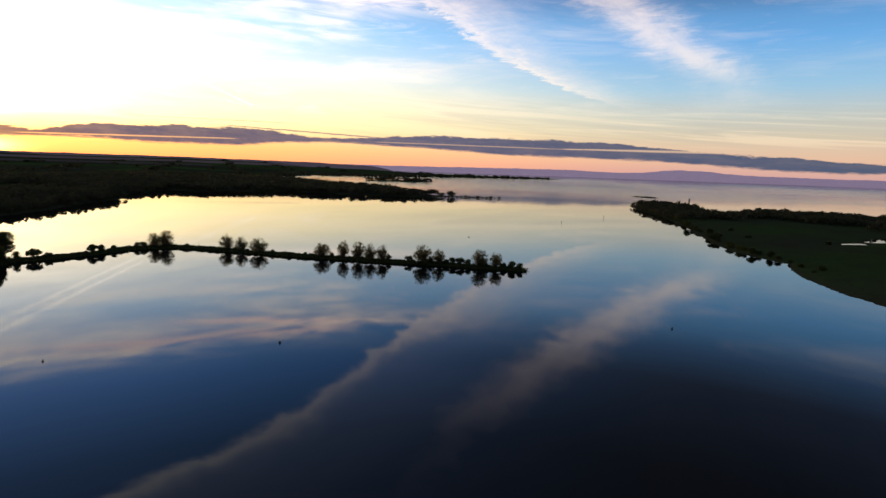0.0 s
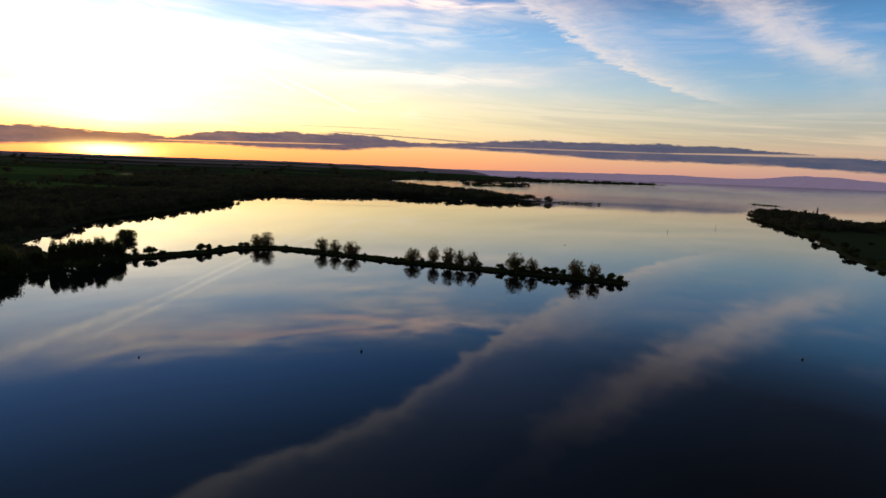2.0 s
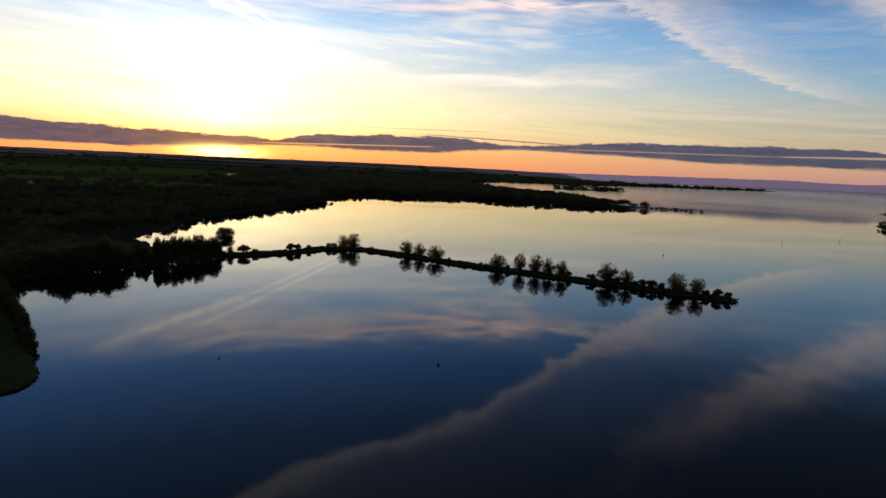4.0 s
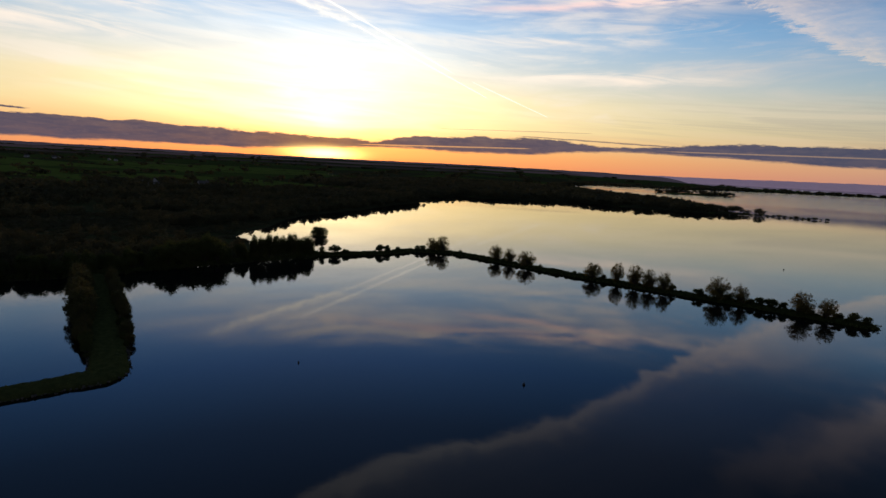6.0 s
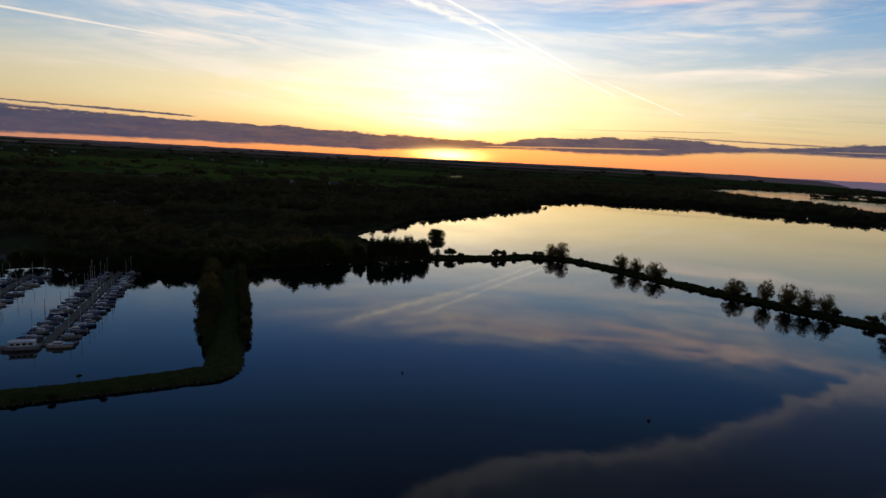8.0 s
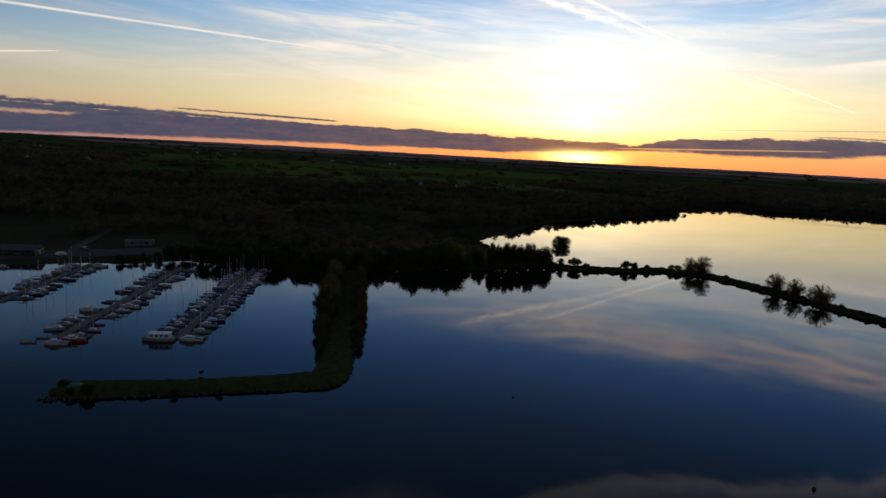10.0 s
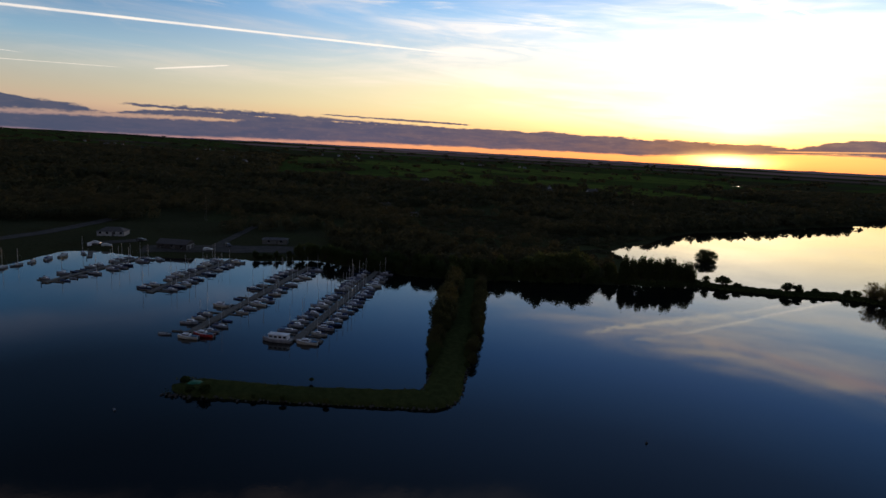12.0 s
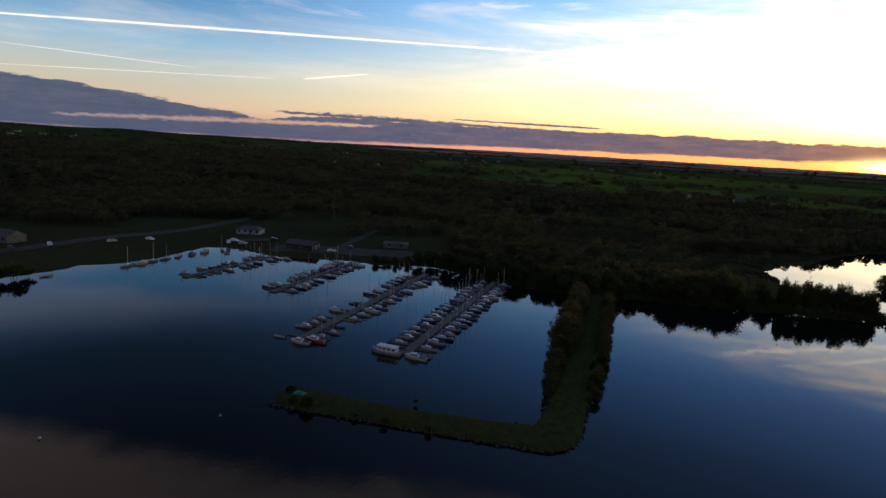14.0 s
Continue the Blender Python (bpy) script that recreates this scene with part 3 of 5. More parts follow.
def make_lake():
    n = 96
    rad = np.array([0.0, 60, 200, 600, 1800, 2500, 2900, 3300, 3700, 4100, 4500, 4990])
    a = np.radians(np.arange(n) * 360 / n)
    v = [(-60 + r * math.sin(t), 40 + r * math.cos(t), float(swell(r))) for r in rad[1:] for t in a]
    f = sheet_faces(len(rad) - 1, n, True)
    bm = bmesh.new()
    vs = [bm.verts.new(p) for p in v]
    mid = bm.verts.new((-60, 40, 0))
    for q in f:
        bm.faces.new([vs[k] for k in q])
    for k in range(n):
        bm.faces.new((mid, vs[k], vs[(k + 1) % n]))
    bmesh.ops.recalc_face_normals(bm, faces=bm.faces)
    me = bpy.data.meshes.new("lake")
    bm.to_mesh(me)
    bm.free()
    if me.polygons[0].normal.z < 0:
        me.flip_normals()
    me.materials.append(M_WATER)
    tagged(new("water", me), "calm mirror-like lake water reflecting the sunset sky", "water", kind="structure")


def make_ridge(name, label, r, a0, a1, profile, mat, deep=150):
    """A line of far hills: skyline heights in degrees along the compass."""
    n = 500
    az = np.linspace(a0, a1, n)
    el = np.interp(az, [p[0] for p in profile], [p[1] for p in profile]) + 0.022 * wavy(az, az * 0, 0.9, 3) + 0.014 * wavy(az, az * 0, 0.25, 6)
    el = el - 1.2 * np.clip((az - (a1 - 5)) / 5, 0, 1) ** 2
    rows = []
    for k, q in enumerate((0.0, 0.55, 0.85, 1.0, 0.9)):
        rr = r + deep * k / 4
        top = 50 + np.tan(np.radians(el)) * rr
        rows.append(np.stack([rr * np.sin(np.radians(az)), rr * np.cos(np.radians(az)), -4 + (top + 4) * q], -1))
    me = mesh_of(name, np.concatenate(rows), sheet_faces(5, n)[:, ::-1], mat, True)
    tagged(new(name, me), label, "hills", kind="structure")


make_ground()
make_lake()
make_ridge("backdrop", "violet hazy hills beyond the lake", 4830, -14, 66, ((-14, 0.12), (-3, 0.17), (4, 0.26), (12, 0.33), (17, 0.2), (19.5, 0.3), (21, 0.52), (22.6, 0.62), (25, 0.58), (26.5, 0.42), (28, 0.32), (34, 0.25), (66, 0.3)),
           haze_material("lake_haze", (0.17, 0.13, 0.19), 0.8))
# each farther ridge gets a paler colour and more glow, as haze
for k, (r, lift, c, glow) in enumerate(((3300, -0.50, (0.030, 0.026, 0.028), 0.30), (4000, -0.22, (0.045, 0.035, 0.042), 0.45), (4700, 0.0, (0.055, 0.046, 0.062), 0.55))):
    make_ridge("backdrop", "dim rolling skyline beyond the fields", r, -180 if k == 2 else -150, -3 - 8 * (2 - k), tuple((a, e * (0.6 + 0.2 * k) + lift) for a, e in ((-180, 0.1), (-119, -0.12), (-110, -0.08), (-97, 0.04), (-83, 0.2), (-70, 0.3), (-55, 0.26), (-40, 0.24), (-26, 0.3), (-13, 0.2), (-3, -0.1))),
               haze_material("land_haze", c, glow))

# ---------------------------------------------------------------- banks, trees, woods
def part(name, me, parent, label="", m=None):
    """Hang a mesh under a thing, or under a part of one."""
    ob = new(name, me)
    ob.parent = parent
    if m is not None:
        ob.matrix_local = m
    return tagged(ob, label)


def thing(name, label, category, group="", m=None):
    ob = new(name)
    ob.empty_display_size = 0.5
    if m is not None:
        ob.matrix_world = m
    return tagged(ob, label, category, group)


def resample(path, step):
    p = np.array(path, float)
    s = np.r_[0, np.cumsum(np.hypot(*np.diff(p, axis=0).T))]
    t = np.linspace(0, s[-1], max(2, int(s[-1] / step)))
    q = np.stack([np.interp(t, s, p[:, 0]), np.interp(t, s, p[:, 1])], 1)
    for _ in range(2):
        q[1:-1] = (q[:-2] + 2 * q[1:-1] + q[2:]) / 4
    return q


def bank_mesh(name, path, half, high, mat, rough=0.25, step=1.2):
    """A low earth bank along a line, with a worn, uneven crown and rounded ends."""
    q = resample(path, step)
    n = len(q)
    d = np.gradient(q, axis=0)
    d /= np.hypot(d[:, 0], d[:, 1])[:, None]
    side = np.stack([d[:, 1], -d[:, 0]], 1)
    ends = np.minimum(np.arange(n), np.arange(n)[::-1]) * step
    if not np.isscalar(half):
        half = np.interp(np.linspace(0, 1, n), *zip(*half))[:, None]
        taper = np.sqrt(np.clip(ends / (half[:, 0] * 1.2), 0.02, 1))
    else:
        taper = np.sqrt(np.clip(ends / (half * 1.2), 0.02, 1))
    prof = np.array([(-1.2, -0.9), (-1.0, -0.05), (-0.95, 0.4), (-0.8, 0.8), (-0.5, 0.97), (0, 1.0), (0.5, 0.97), (0.8, 0.8), (0.95, 0.4), (1.0, -0.05), (1.2, -0.9)])
    g = np.random.default_rng(len(path))
    k = len(prof)
    w = half * taper[:, None] * prof[None, :, 0] * (1 + rough * 0.6 * g.normal(size=(n, 1)) * 0.5 + rough * 0.3 * g.normal(size=(n, k)))
    z = high * prof[None, :, 1] * np.maximum(taper, 0.5)[:, None] * (1 + rough * g.normal(size=(n, k)))
    v = np.stack([q[:, None, 0] + side[:, None, 0] * w, q[:, None, 1] + side[:, None, 1] * w, z], -1)
    return mesh_of(name, v.reshape(-1, 3), sheet_faces(n, k), mat, True), q, side


def quads(centres, size, g, face=None):
    """Small leaf-like quads at the places given, turned every way or roughly along the directions given."""
    n = len(centres)
    u = g.normal(size=(n, 3))
    if face is not None:
        face = face / np.linalg.norm(face, axis=1)[:, None] + g.normal(size=(n, 3)) * 0.32
        u = np.cross(face, u)
    u /= np.linalg.norm(u, axis=1)[:, None]
    w = np.cross(u, g.normal(size=(n, 3)) if face is None else face)
    w /= np.linalg.norm(w, axis=1)[:, None]
    s = (np.asarray(size) * g.uniform(0.6, 1.3, n))[:, None]
    k = g.uniform(0.45, 0.8, n)[:, None]
    c = centres
    v = np.stack([c - u * s, c - w * s * k, c + u * s, c + w * s * k], 1).reshape(-1, 3)
    return v, np.arange(n * 4).reshape(-1, 4)


def tube(points, radii, sides=5):
    p, r = np.array(points, float), np.array(radii, float)
    d = np.gradient(p, axis=0)
    d /= np.linalg.norm(d, axis=1)[:, None] + 1e-9
    a = np.cross(d, (0.3, 0.9, 0.1))
    a /= np.linalg.norm(a, axis=1)[:, None] + 1e-9
    b = np.cross(d, a)
    t = np.arange(sides) * 2 * np.pi / sides
    v = p[:, None] + r[:, None, None] * (np.cos(t)[None, :, None] * a[:, None] + np.sin(t)[None, :, None] * b[:, None])
    return v.reshape(-1, 3), sheet_faces(len(p), sides, True)


def joined(pieces):
    vs, fs, n = [], [], 0
    for v, f in pieces:
        vs.append(v); fs.append(f + n); n += len(v)
    return np.concatenate(vs), np.concatenate(fs)


def tree_meshes(seed, tall, wide, trunk, leaves, leaf, clumps, stems=1, mat=None, tight=0.09, low=-0.45, ragged=0.16):
    """Limbs and leaves of one tree: leaf clumps sit at the ends of spreading limbs, with sky between them."""
    g = np.random.default_rng(seed)
    foot = trunk + (tall - trunk) * 0.40
    c = []
    lop = 1 + ragged * g.normal(size=6)
    while len(c) < clumps:
        p = g.normal(size=3)
        p /= np.linalg.norm(p)
        if p[2] < low:
            continue
        k = int((math.atan2(p[1], p[0]) + math.pi) / 1.0472) % 6
        c.append(p * (g.uniform(0.66, 0.93) if g.random() < 0.62 else g.uniform(0.25, 0.62)) * min(lop[k], 1.08))
    c = np.array(c) * (wide / 2, wide / 2, 1) * np.where(np.array(c)[:, 2:] > 0, (1, 1, tall - foot), (1, 1, (foot - trunk) / -low)) + (0, 0, foot)
    tubes = []
    roots = [np.array((g.normal() * 0.3 * (stems > 1), g.normal() * 0.3 * (stems > 1), -0.5)) for _ in range(stems)]
    fork = trunk + (tall - trunk) * 0.1
    for r in roots:
        top = np.array((r[0] * 2, r[1] * 2, fork))
        tubes.append(tube([r, (r + top) / 2 + g.normal(size=3) * 0.08, top], np.array((0.26, 0.2, 0.16)) * tall / 9 / stems ** 0.4, 6))
    for k, e in enumerate(c):
        r = roots[k % stems]
        s = np.array((r[0] * 2, r[1] * 2, fork * g.uniform(0.7, 1.0)))
        bend = s * 0.55 + e * 0.45 + np.array((g.normal() * 0.25, g.normal() * 0.25, 0.05 * tall))
        tubes.append(tube([s, bend, e, e + (e - bend) * 0.3], np.array((0.11, 0.075, 0.045, 0.02)) * tall / 9, 4))
    per = max(1, leaves // clumps)
    pts = np.concatenate([e + g.normal(size=(per, 3)) * (wide * tight, wide * tight, (tall - trunk) * tight * 0.8) * g.uniform(0.7, 1.35) for e in c])
    q = (pts - (0, 0, foot)) / (wide / 2, wide / 2, 1)
    q[:, 2] /= np.where(q[:, 2] > 0, tall - foot, foot - trunk * 0.5)
    edge = np.linalg.norm(q, axis=1)
    pts = pts[(edge < 0.98 + 0.05 * g.normal(size=len(pts))) & (pts[:, 2] > max(0.1, trunk * 0.6))]
    cv, cf = quads(pts, leaf, g)
    tv, tf = joined(tubes)
    return mesh_of("trunk", tv, tf, M_BARK, True), mesh_of("crown", cv, cf, mat or M_LEAF)


def plant(name, label, meshes, group, m, category="tree"):
    ob = thing(name, label, category, group)
    part("trunk" if category == "tree" else "stems", meshes[0], ob)
    part("crown" if category == "tree" else "foliage", meshes[1], ob)
    ob.matrix_world = m
    return ob


def at(x, y, z=0.0, turn=0.0, sx=1.0, sz=None):
    return pose(x, y, z, 0, 0, turn) @ Matrix.Diagonal((sx, sx, sz or sx, 1))


g = np.random.default_rng(11)
# the spit: a narrow bank with a row of round-crowned trees
SPIT = ((-212, 246), (-203, 255), (-193, 265), (-182, 281), (-173, 305), (-155, 315.5), (-126, 311), (-87, 301), (-52, 294.5), (-18, 289), (0, 287), (17, 283), (43, 278))
me, spit_line, spit_side = bank_mesh("spit", SPIT, 3.4, 1.5, M_GRASS)
tagged(new("spit_ground", me), "narrow grassy stone-edged spit running into the lake", "bank", kind="structure")
WILLOWS = [tree_meshes(20 + k, 8.0, 7.6, 0.4, 4700, 0.145, 125, 2 + k % 2, mat=M_WILLOW, tight=0.052, low=-0.72, ragged=0.04) for k in range(5)]
BUSHES = [tree_meshes(40 + k, 3.2, 4.4, 0.0, 1300, 0.22, 16, 3, tight=0.12, low=-0.3) for k in range(3)]
# x, y, height, width
for x, y, h, w in ((-163.5, 311.5, 7.0, 6.5), (-158, 314, 8.2, 8.4), (-122, 310.5, 7.6, 7.6), (-113, 308.5, 7.2, 6.4), (-102, 305, 7.4, 9.2), (-65, 297, 6.8, 8.6), (-53.5, 295, 8.4, 5.6), (-45, 293.5, 8.6, 6.6),
                   (-38.5, 292.5, 7.9, 6.4), (-32, 291.3, 7.6, 6.2), (-10.5, 288, 8.9, 9.4), (-2, 287, 7.2, 6.4), (19, 282.8, 8.0, 8.0), (27.5, 281, 7.2, 6.8)):
    k = int(g.integers(5))
    plant("willow_tree", "round-crowned willow growing on the narrow lake spit", WILLOWS[k], "trees along the spit", at(x, y - 1.4 + g.normal() * 0.3, 0.45, g.uniform(0, 360), w / 7.6 * 1.22, h / 8.0 * 1.22))
for x, y, s in ((-196, 262, 1.5), (-192, 266, 0.8), (-181.5, 284, 1.25), (-180, 287.5, 1.0), (-177, 295, 0.8), (-171, 306, 0.75), (-147, 315, 0.6), (-28.5, 291, 0.75), (-18, 289, 1.0), (-6, 287.8, 0.9), (5, 286, 1.0), (9, 285.4, 1.1),
                (13, 284.3, 0.9), (22, 282.3, 0.8), (36, 279.8, 1.15), (39.3, 279, 0.9), (-94, 303, 0.5), (-75, 299, 0.5), (-60, 296.2, 0.6), (31, 280.7, 0.8), (2, 286.6, 0.8), (-169, 309, 0.9)):
    plant("bush", "dark rounded shrub growing on the lake bank", BUSHES[int(g.integers(3))], "shrubs along the spit", at(x, y, 0.9, g.uniform(0, 360), s * 1.1, s * g.uniform(1.0, 1.3)), "bush")
# reed and grass along both edges of the spit
pts = []
for p, s in zip(spit_line, spit_side):
    for e in (-1, 1):
        for _ in range(11):
            o = e * g.uniform(0.8, 3.9)
            pts.append((p[0] + s[0] * o + g.normal() * 0.5, p[1] + s[1] * o + g.normal() * 0.5, max(0.25, 1.45 - abs(o) * 0.32) + g.uniform(-0.2, 0.45)))
v, f = quads(np.array(pts), 0.42, g)
tagged(new("bank_grass", mesh_of("bank_grass", v, f, M_LEAF)), "rough grass and reeds along the spit edges", "grass", kind="stuff")

# the row of tall trees where the spit meets the shore, and the islet with its thicket
SHORE = [tree_meshes(60 + k, 9.5, 6.6, 0.3, 3000, 0.28, 28, 1 + k % 2, tight=0.105, low=-0.6) for k in range(5)]
POPLARS = [tree_meshes(70 + k, 10.8, 4.4, 0.3, 3200, 0.26, 30, 1, tight=0.11, low=-0.6) for k in range(3)]
for k in range(18):
    u = k / 17
    x, y = -212.5 + 10.5 * u + g.normal() * 0.5, 220.5 + 30 * u + g.normal() * 0.5
    plant("alder_tree", "tall narrow alder in the dense row beside the shore", POPLARS[k % 3], "row of alders by the shore", at(x - (k % 2) * 1.6, y, 0.7, g.uniform(0, 360), g.uniform(0.95, 1.25), g.uniform(1.0, 1.18) * (1.0 if u < 0.75 else 0.86)))
plant("alder_tree", "slim alder standing apart from the row", POPLARS[1], "row of alders by the shore", at(-214.5, 216, 0.7, 30, 0.8, 0.75))
plant("alder_tree", "slim alder standing apart at the head of the spit", SHORE[1], "row of alders by the shore", at(-200.5, 256.5, 0.9, 30, 0.6, 0.5))
bm = bmesh.new()
bmesh.ops.create_uvsphere(bm, u_segments=20, v_segments=8, radius=1.0)
for vv in bm.verts:
    vv.co = Vector((vv.co.x * 6.5, vv.co.y * 5.0, vv.co.z * 0.5)) * (1 + 0.12 * noise.noise(vv.co * 2.0))
me = bpy.data.meshes.new("islet")
bm.to_mesh(me); bm.free(); me.materials.append(M_GRASS)
ob = new("islet_ground", me)
ob.location = (-251, 311.5, 0.0)
tagged(ob, "tiny round islet in the bay", "islet", kind="structure")
plant("islet_tree", "broad many-stemmed tree filling the tiny islet", tree_meshes(91, 9.5, 13.6, 0.0, 9000, 0.24, 120, 5, tight=0.055, low=-0.4, ragged=0.08), "trees on the islet", at(-251, 311.5, -0.9, 40, 0.98, 0.84))
for dx, dy, z in ((-2.6, 0.6, 0.7), (1.8, -1.2, 0.9), (3.4, 1.0, 0.6)):
    plant("bush", "low shrub under the islet tree", BUSHES[int(g.integers(3))], "shrubs on the islet", at(-251 + dx, 311.5 + dy, 0.2, dx * 60, z, z * 0.7), "bush")

# the breakwater: an L-shaped grassed bank, trees on the leg that joins the shore
BW_HALF = ((0.0, 4.2), (0.04, 3.9), (0.12, 3.2), (0.24, 3.6), (0.31, 4.3), (0.36, 4.1), (1.0, 4.1))
me, bw_line, bw_side = bank_mesh("breakwater", ((-145.2, 46.6), (-142.0, 53.6), (-134.2, 70.8), (-128.6, 85.7), (-124.4, 97.6), (-126.0, 99.8), (-136, 105.6), (-150, 113), (-175, 126.6), (-200, 140), (-234, 157.5)), BW_HALF, 1.3, M_LAWN, 0.08)
tagged(new("breakwater_ground", me), "grassed stone-edged breakwater bent round the marina", "breakwater", kind="structure")
LEANING = [tree_meshes(80 + k, 9.5, 6.6, 0.2, 3600, 0.25, 46, 2, mat=M_RUST, tight=0.085, low=-0.7, ragged=0.22) for k in range(3)]
LEG = np.array((-0.882, 0.471))
NORM = np.array((0.471, 0.882))
CORNER = np.array((-126.0, 99.9))
# along the leg, side, height, width: the left-hand row stands thicker, the other begins with two low clumps
rows = [(s, -1, 3.0 + 4.2 * math.sin(min(1.57, (s - 24) * 0.05)) + (s % 3) * 0.5, 3.8 + 3.6 * math.sin(min(1.57, (s - 24) * 0.05))) for s in (27, 31, 35, 40, 44, 49, 53, 58, 64, 69, 75, 82, 88, 95, 101, 107)]
rows += [(21, 1, 3.0, 2.6), (27, 1, 4.6, 4.6), (31, 1, 4.4, 4.4)] + [(s, 1, 5.4, 4.8) for s in range(42, 108, 5)]
for s, e, h, w in rows:
    p = CORNER + LEG * (s + g.uniform(-1.2, 1.2)) + NORM * e * g.uniform(4.4, 5.9)
    k = g.uniform(0.8, 1.2)
    plant("breakwater_tree", "leafy overhanging tree on the breakwater edge", LEANING[int(g.integers(3))], "trees on the breakwater", at(p[0], p[1], 0.1, g.uniform(0, 360), w * k / 6.6, h * k / 9.5))
for s, e, z in ((12, -1, 0.45), (15.5, -1, 0.7), (18, -1, 0.8), (21.5, -1, 0.95), (24, -1, 1.1), (17, 1, 0.55), (23, 1, 0.8), (36, 1, 0.9), (39, 1, 0.8), (33, -1, 1.0)):
    p = CORNER + LEG * s + NORM * e * 4.4
    plant("bush", "leafy shrub leaning over the breakwater edge", BUSHES[int(s) % 3], "shrubs on the breakwater", at(p[0], p[1], 0.3, s * 40, z * 0.72, z), "bush")
for x, y, z in ((-145.8, 49, 0.55), (-139, 52.5, 0.75), (-140.5, 50, 0.5), (-132, 67.5, 0.4), (-128.5, 75.5, 0.38), (-140, 74.5, 0.3), (-134.5, 62, 0.3)):
    plant("bush", "brownish shrub on the edge of the breakwater arm", BUSHES[int(g.integers(3))], "shrubs on the breakwater", at(x, y, 0.35, g.uniform(0, 360), z), "bush")
pts, stones = [], []
for k, (p, s) in enumerate(zip(bw_line, bw_side)):
    hw = float(np.interp(k / (len(bw_line) - 1), *zip(*BW_HALF)))
    for e in (-1, 1):
        for _ in range(9):
            o = e * g.uniform(0.1, 1.0) ** 0.45 * hw * 0.95
            pts.append((p[0] + s[0] * o + g.normal() * 0.5, p[1] + s[1] * o + g.normal() * 0.5, 1.2 * (1 - (abs(o) / hw) ** 3) + g.uniform(-0.05, 0.2)))
        for _ in range(4):
            o = e * (hw + g.uniform(-0.6, 0.1))
            stones.append((p[0] + s[0] * o + g.normal() * 0.4, p[1] + s[1] * o + g.normal() * 0.4, g.uniform(-0.1, 0.3)))
v, f = quads(np.array(pts), 0.24, g)
tagged(new("bank_grass", mesh_of("bank_grass", v, f, M_LEAF)), "tufted grass over the breakwater banks", "grass", kind="stuff")
cube = np.array([(x, y, z) for x in (-1, 1) for y in (-1, 1) for z in (-1, 1)], float)
cf = np.array([(0, 1, 3, 2), (4, 6, 7, 5), (0, 4, 5, 1), (2, 3, 7, 6), (0, 2, 6, 4), (1, 5, 7, 3)])
vs = np.concatenate([p + (cube * g.uniform(0.7, 1.2, (8, 3))) @ np.linalg.qr(g.normal(size=(3, 3)))[0] * g.uniform(0.1, 0.26) for p in np.array(stones)])
fs = np.concatenate([cf + 8 * k for k in range(len(stones))])
tagged(new("shore_stones", mesh_of("shore_stones", vs, fs, M_STONE)), "dark boulders along the breakwater waterline", "stones", kind="stuff")

# trees along the inner harbour shore
for q in resample(((-208.5, 216), (-206, 223), (-202.5, 237), (-199, 250), (-204, 257)), 2.6):
    z = g.uniform(0.55, 0.95)
    plant("bush", "low leafy shrub under the alders at the waterline", BUSHES[int(g.integers(3))], "shrubs on the harbour shore", at(q[0] - 1.2 + g.normal() * 0.4, q[1] + g.normal() * 0.4, 0.05, g.uniform(0, 360), z * 0.9, z), "bush")
HARBOUR = ((-247, 121), (-238, 134.5), (-229, 150), (-223, 173), (-216, 198), (-211, 222))
line = resample(HARBOUR, 4.6)
for k, p in enumerate(line):
    for row in range(2):
        big = 1.6 if abs(p[1] - 193) < 11 else 1.0
        s = g.uniform(0.55, 0.85) * big + 0.14 * row
        plant("shore_tree", "broad leafy tree crowding the harbour shore", SHORE[int(g.integers(5))], "trees on the harbour shore",
              at(p[0] - 2.0 - row * 6.5 + g.normal() * 0.8, p[1] + g.normal() * 1.2, 0.3 + 0.5 * row, g.uniform(0, 360), s * 1.15, s))
for q in resample(HARBOUR, 3.4):
    z = g.uniform(0.5, 0.95)
    plant("bush", "low leafy shrub crowding the harbour waterline", BUSHES[int(g.integers(3))], "shrubs on the harbour shore", at(q[0] + g.normal() * 0.5, q[1] + g.normal() * 0.5, 0.05, g.uniform(0, 360), z, z), "bush")
for k, q in enumerate(resample(((-279, 72), (-277.5, 86), (-277, 98), (-268, 104), (-258, 112), (-249, 119)), 4.2)):
    z = g.uniform(0.35, 0.55) if k < 4 else g.uniform(0.65, 0.95)
    plant("shore_tree", "leafy tree on the bank behind the jetties", SHORE[int(g.integers(5))], "trees on the harbour shore", at(q[0] - 1.5 + g.normal() * 0.5, q[1] + g.normal() * 0.6, 0.3, g.uniform(0, 360), z * 1.1, z))
    plant("bush", "low leafy shrub on the bank behind the jetties", BUSHES[k % 3], "shrubs on the harbour shore", at(q[0] + 0.3, q[1] + 1.2, 0.1, k * 70, 0.7, 0.75), "bush")
pts = []
for q in resample(((-252, 117), *HARBOUR[1:], (-206, 223), (-202.5, 237), (-198.5, 250), (-204, 257)), 0.5):
    for _ in range(14):
        pts.append((q[0] + g.normal() * 1.9 - 0.8, q[1] + g.normal() * 1.9, g.uniform(-0.1, 2.1)))
v, f = quads(np.array(pts), 0.5, g)
tagged(new("reeds", mesh_of("reeds", v, f, M_LEAF)), "dark reeds and trailing leaves along the harbour waterline", "reeds", kind="stuff")
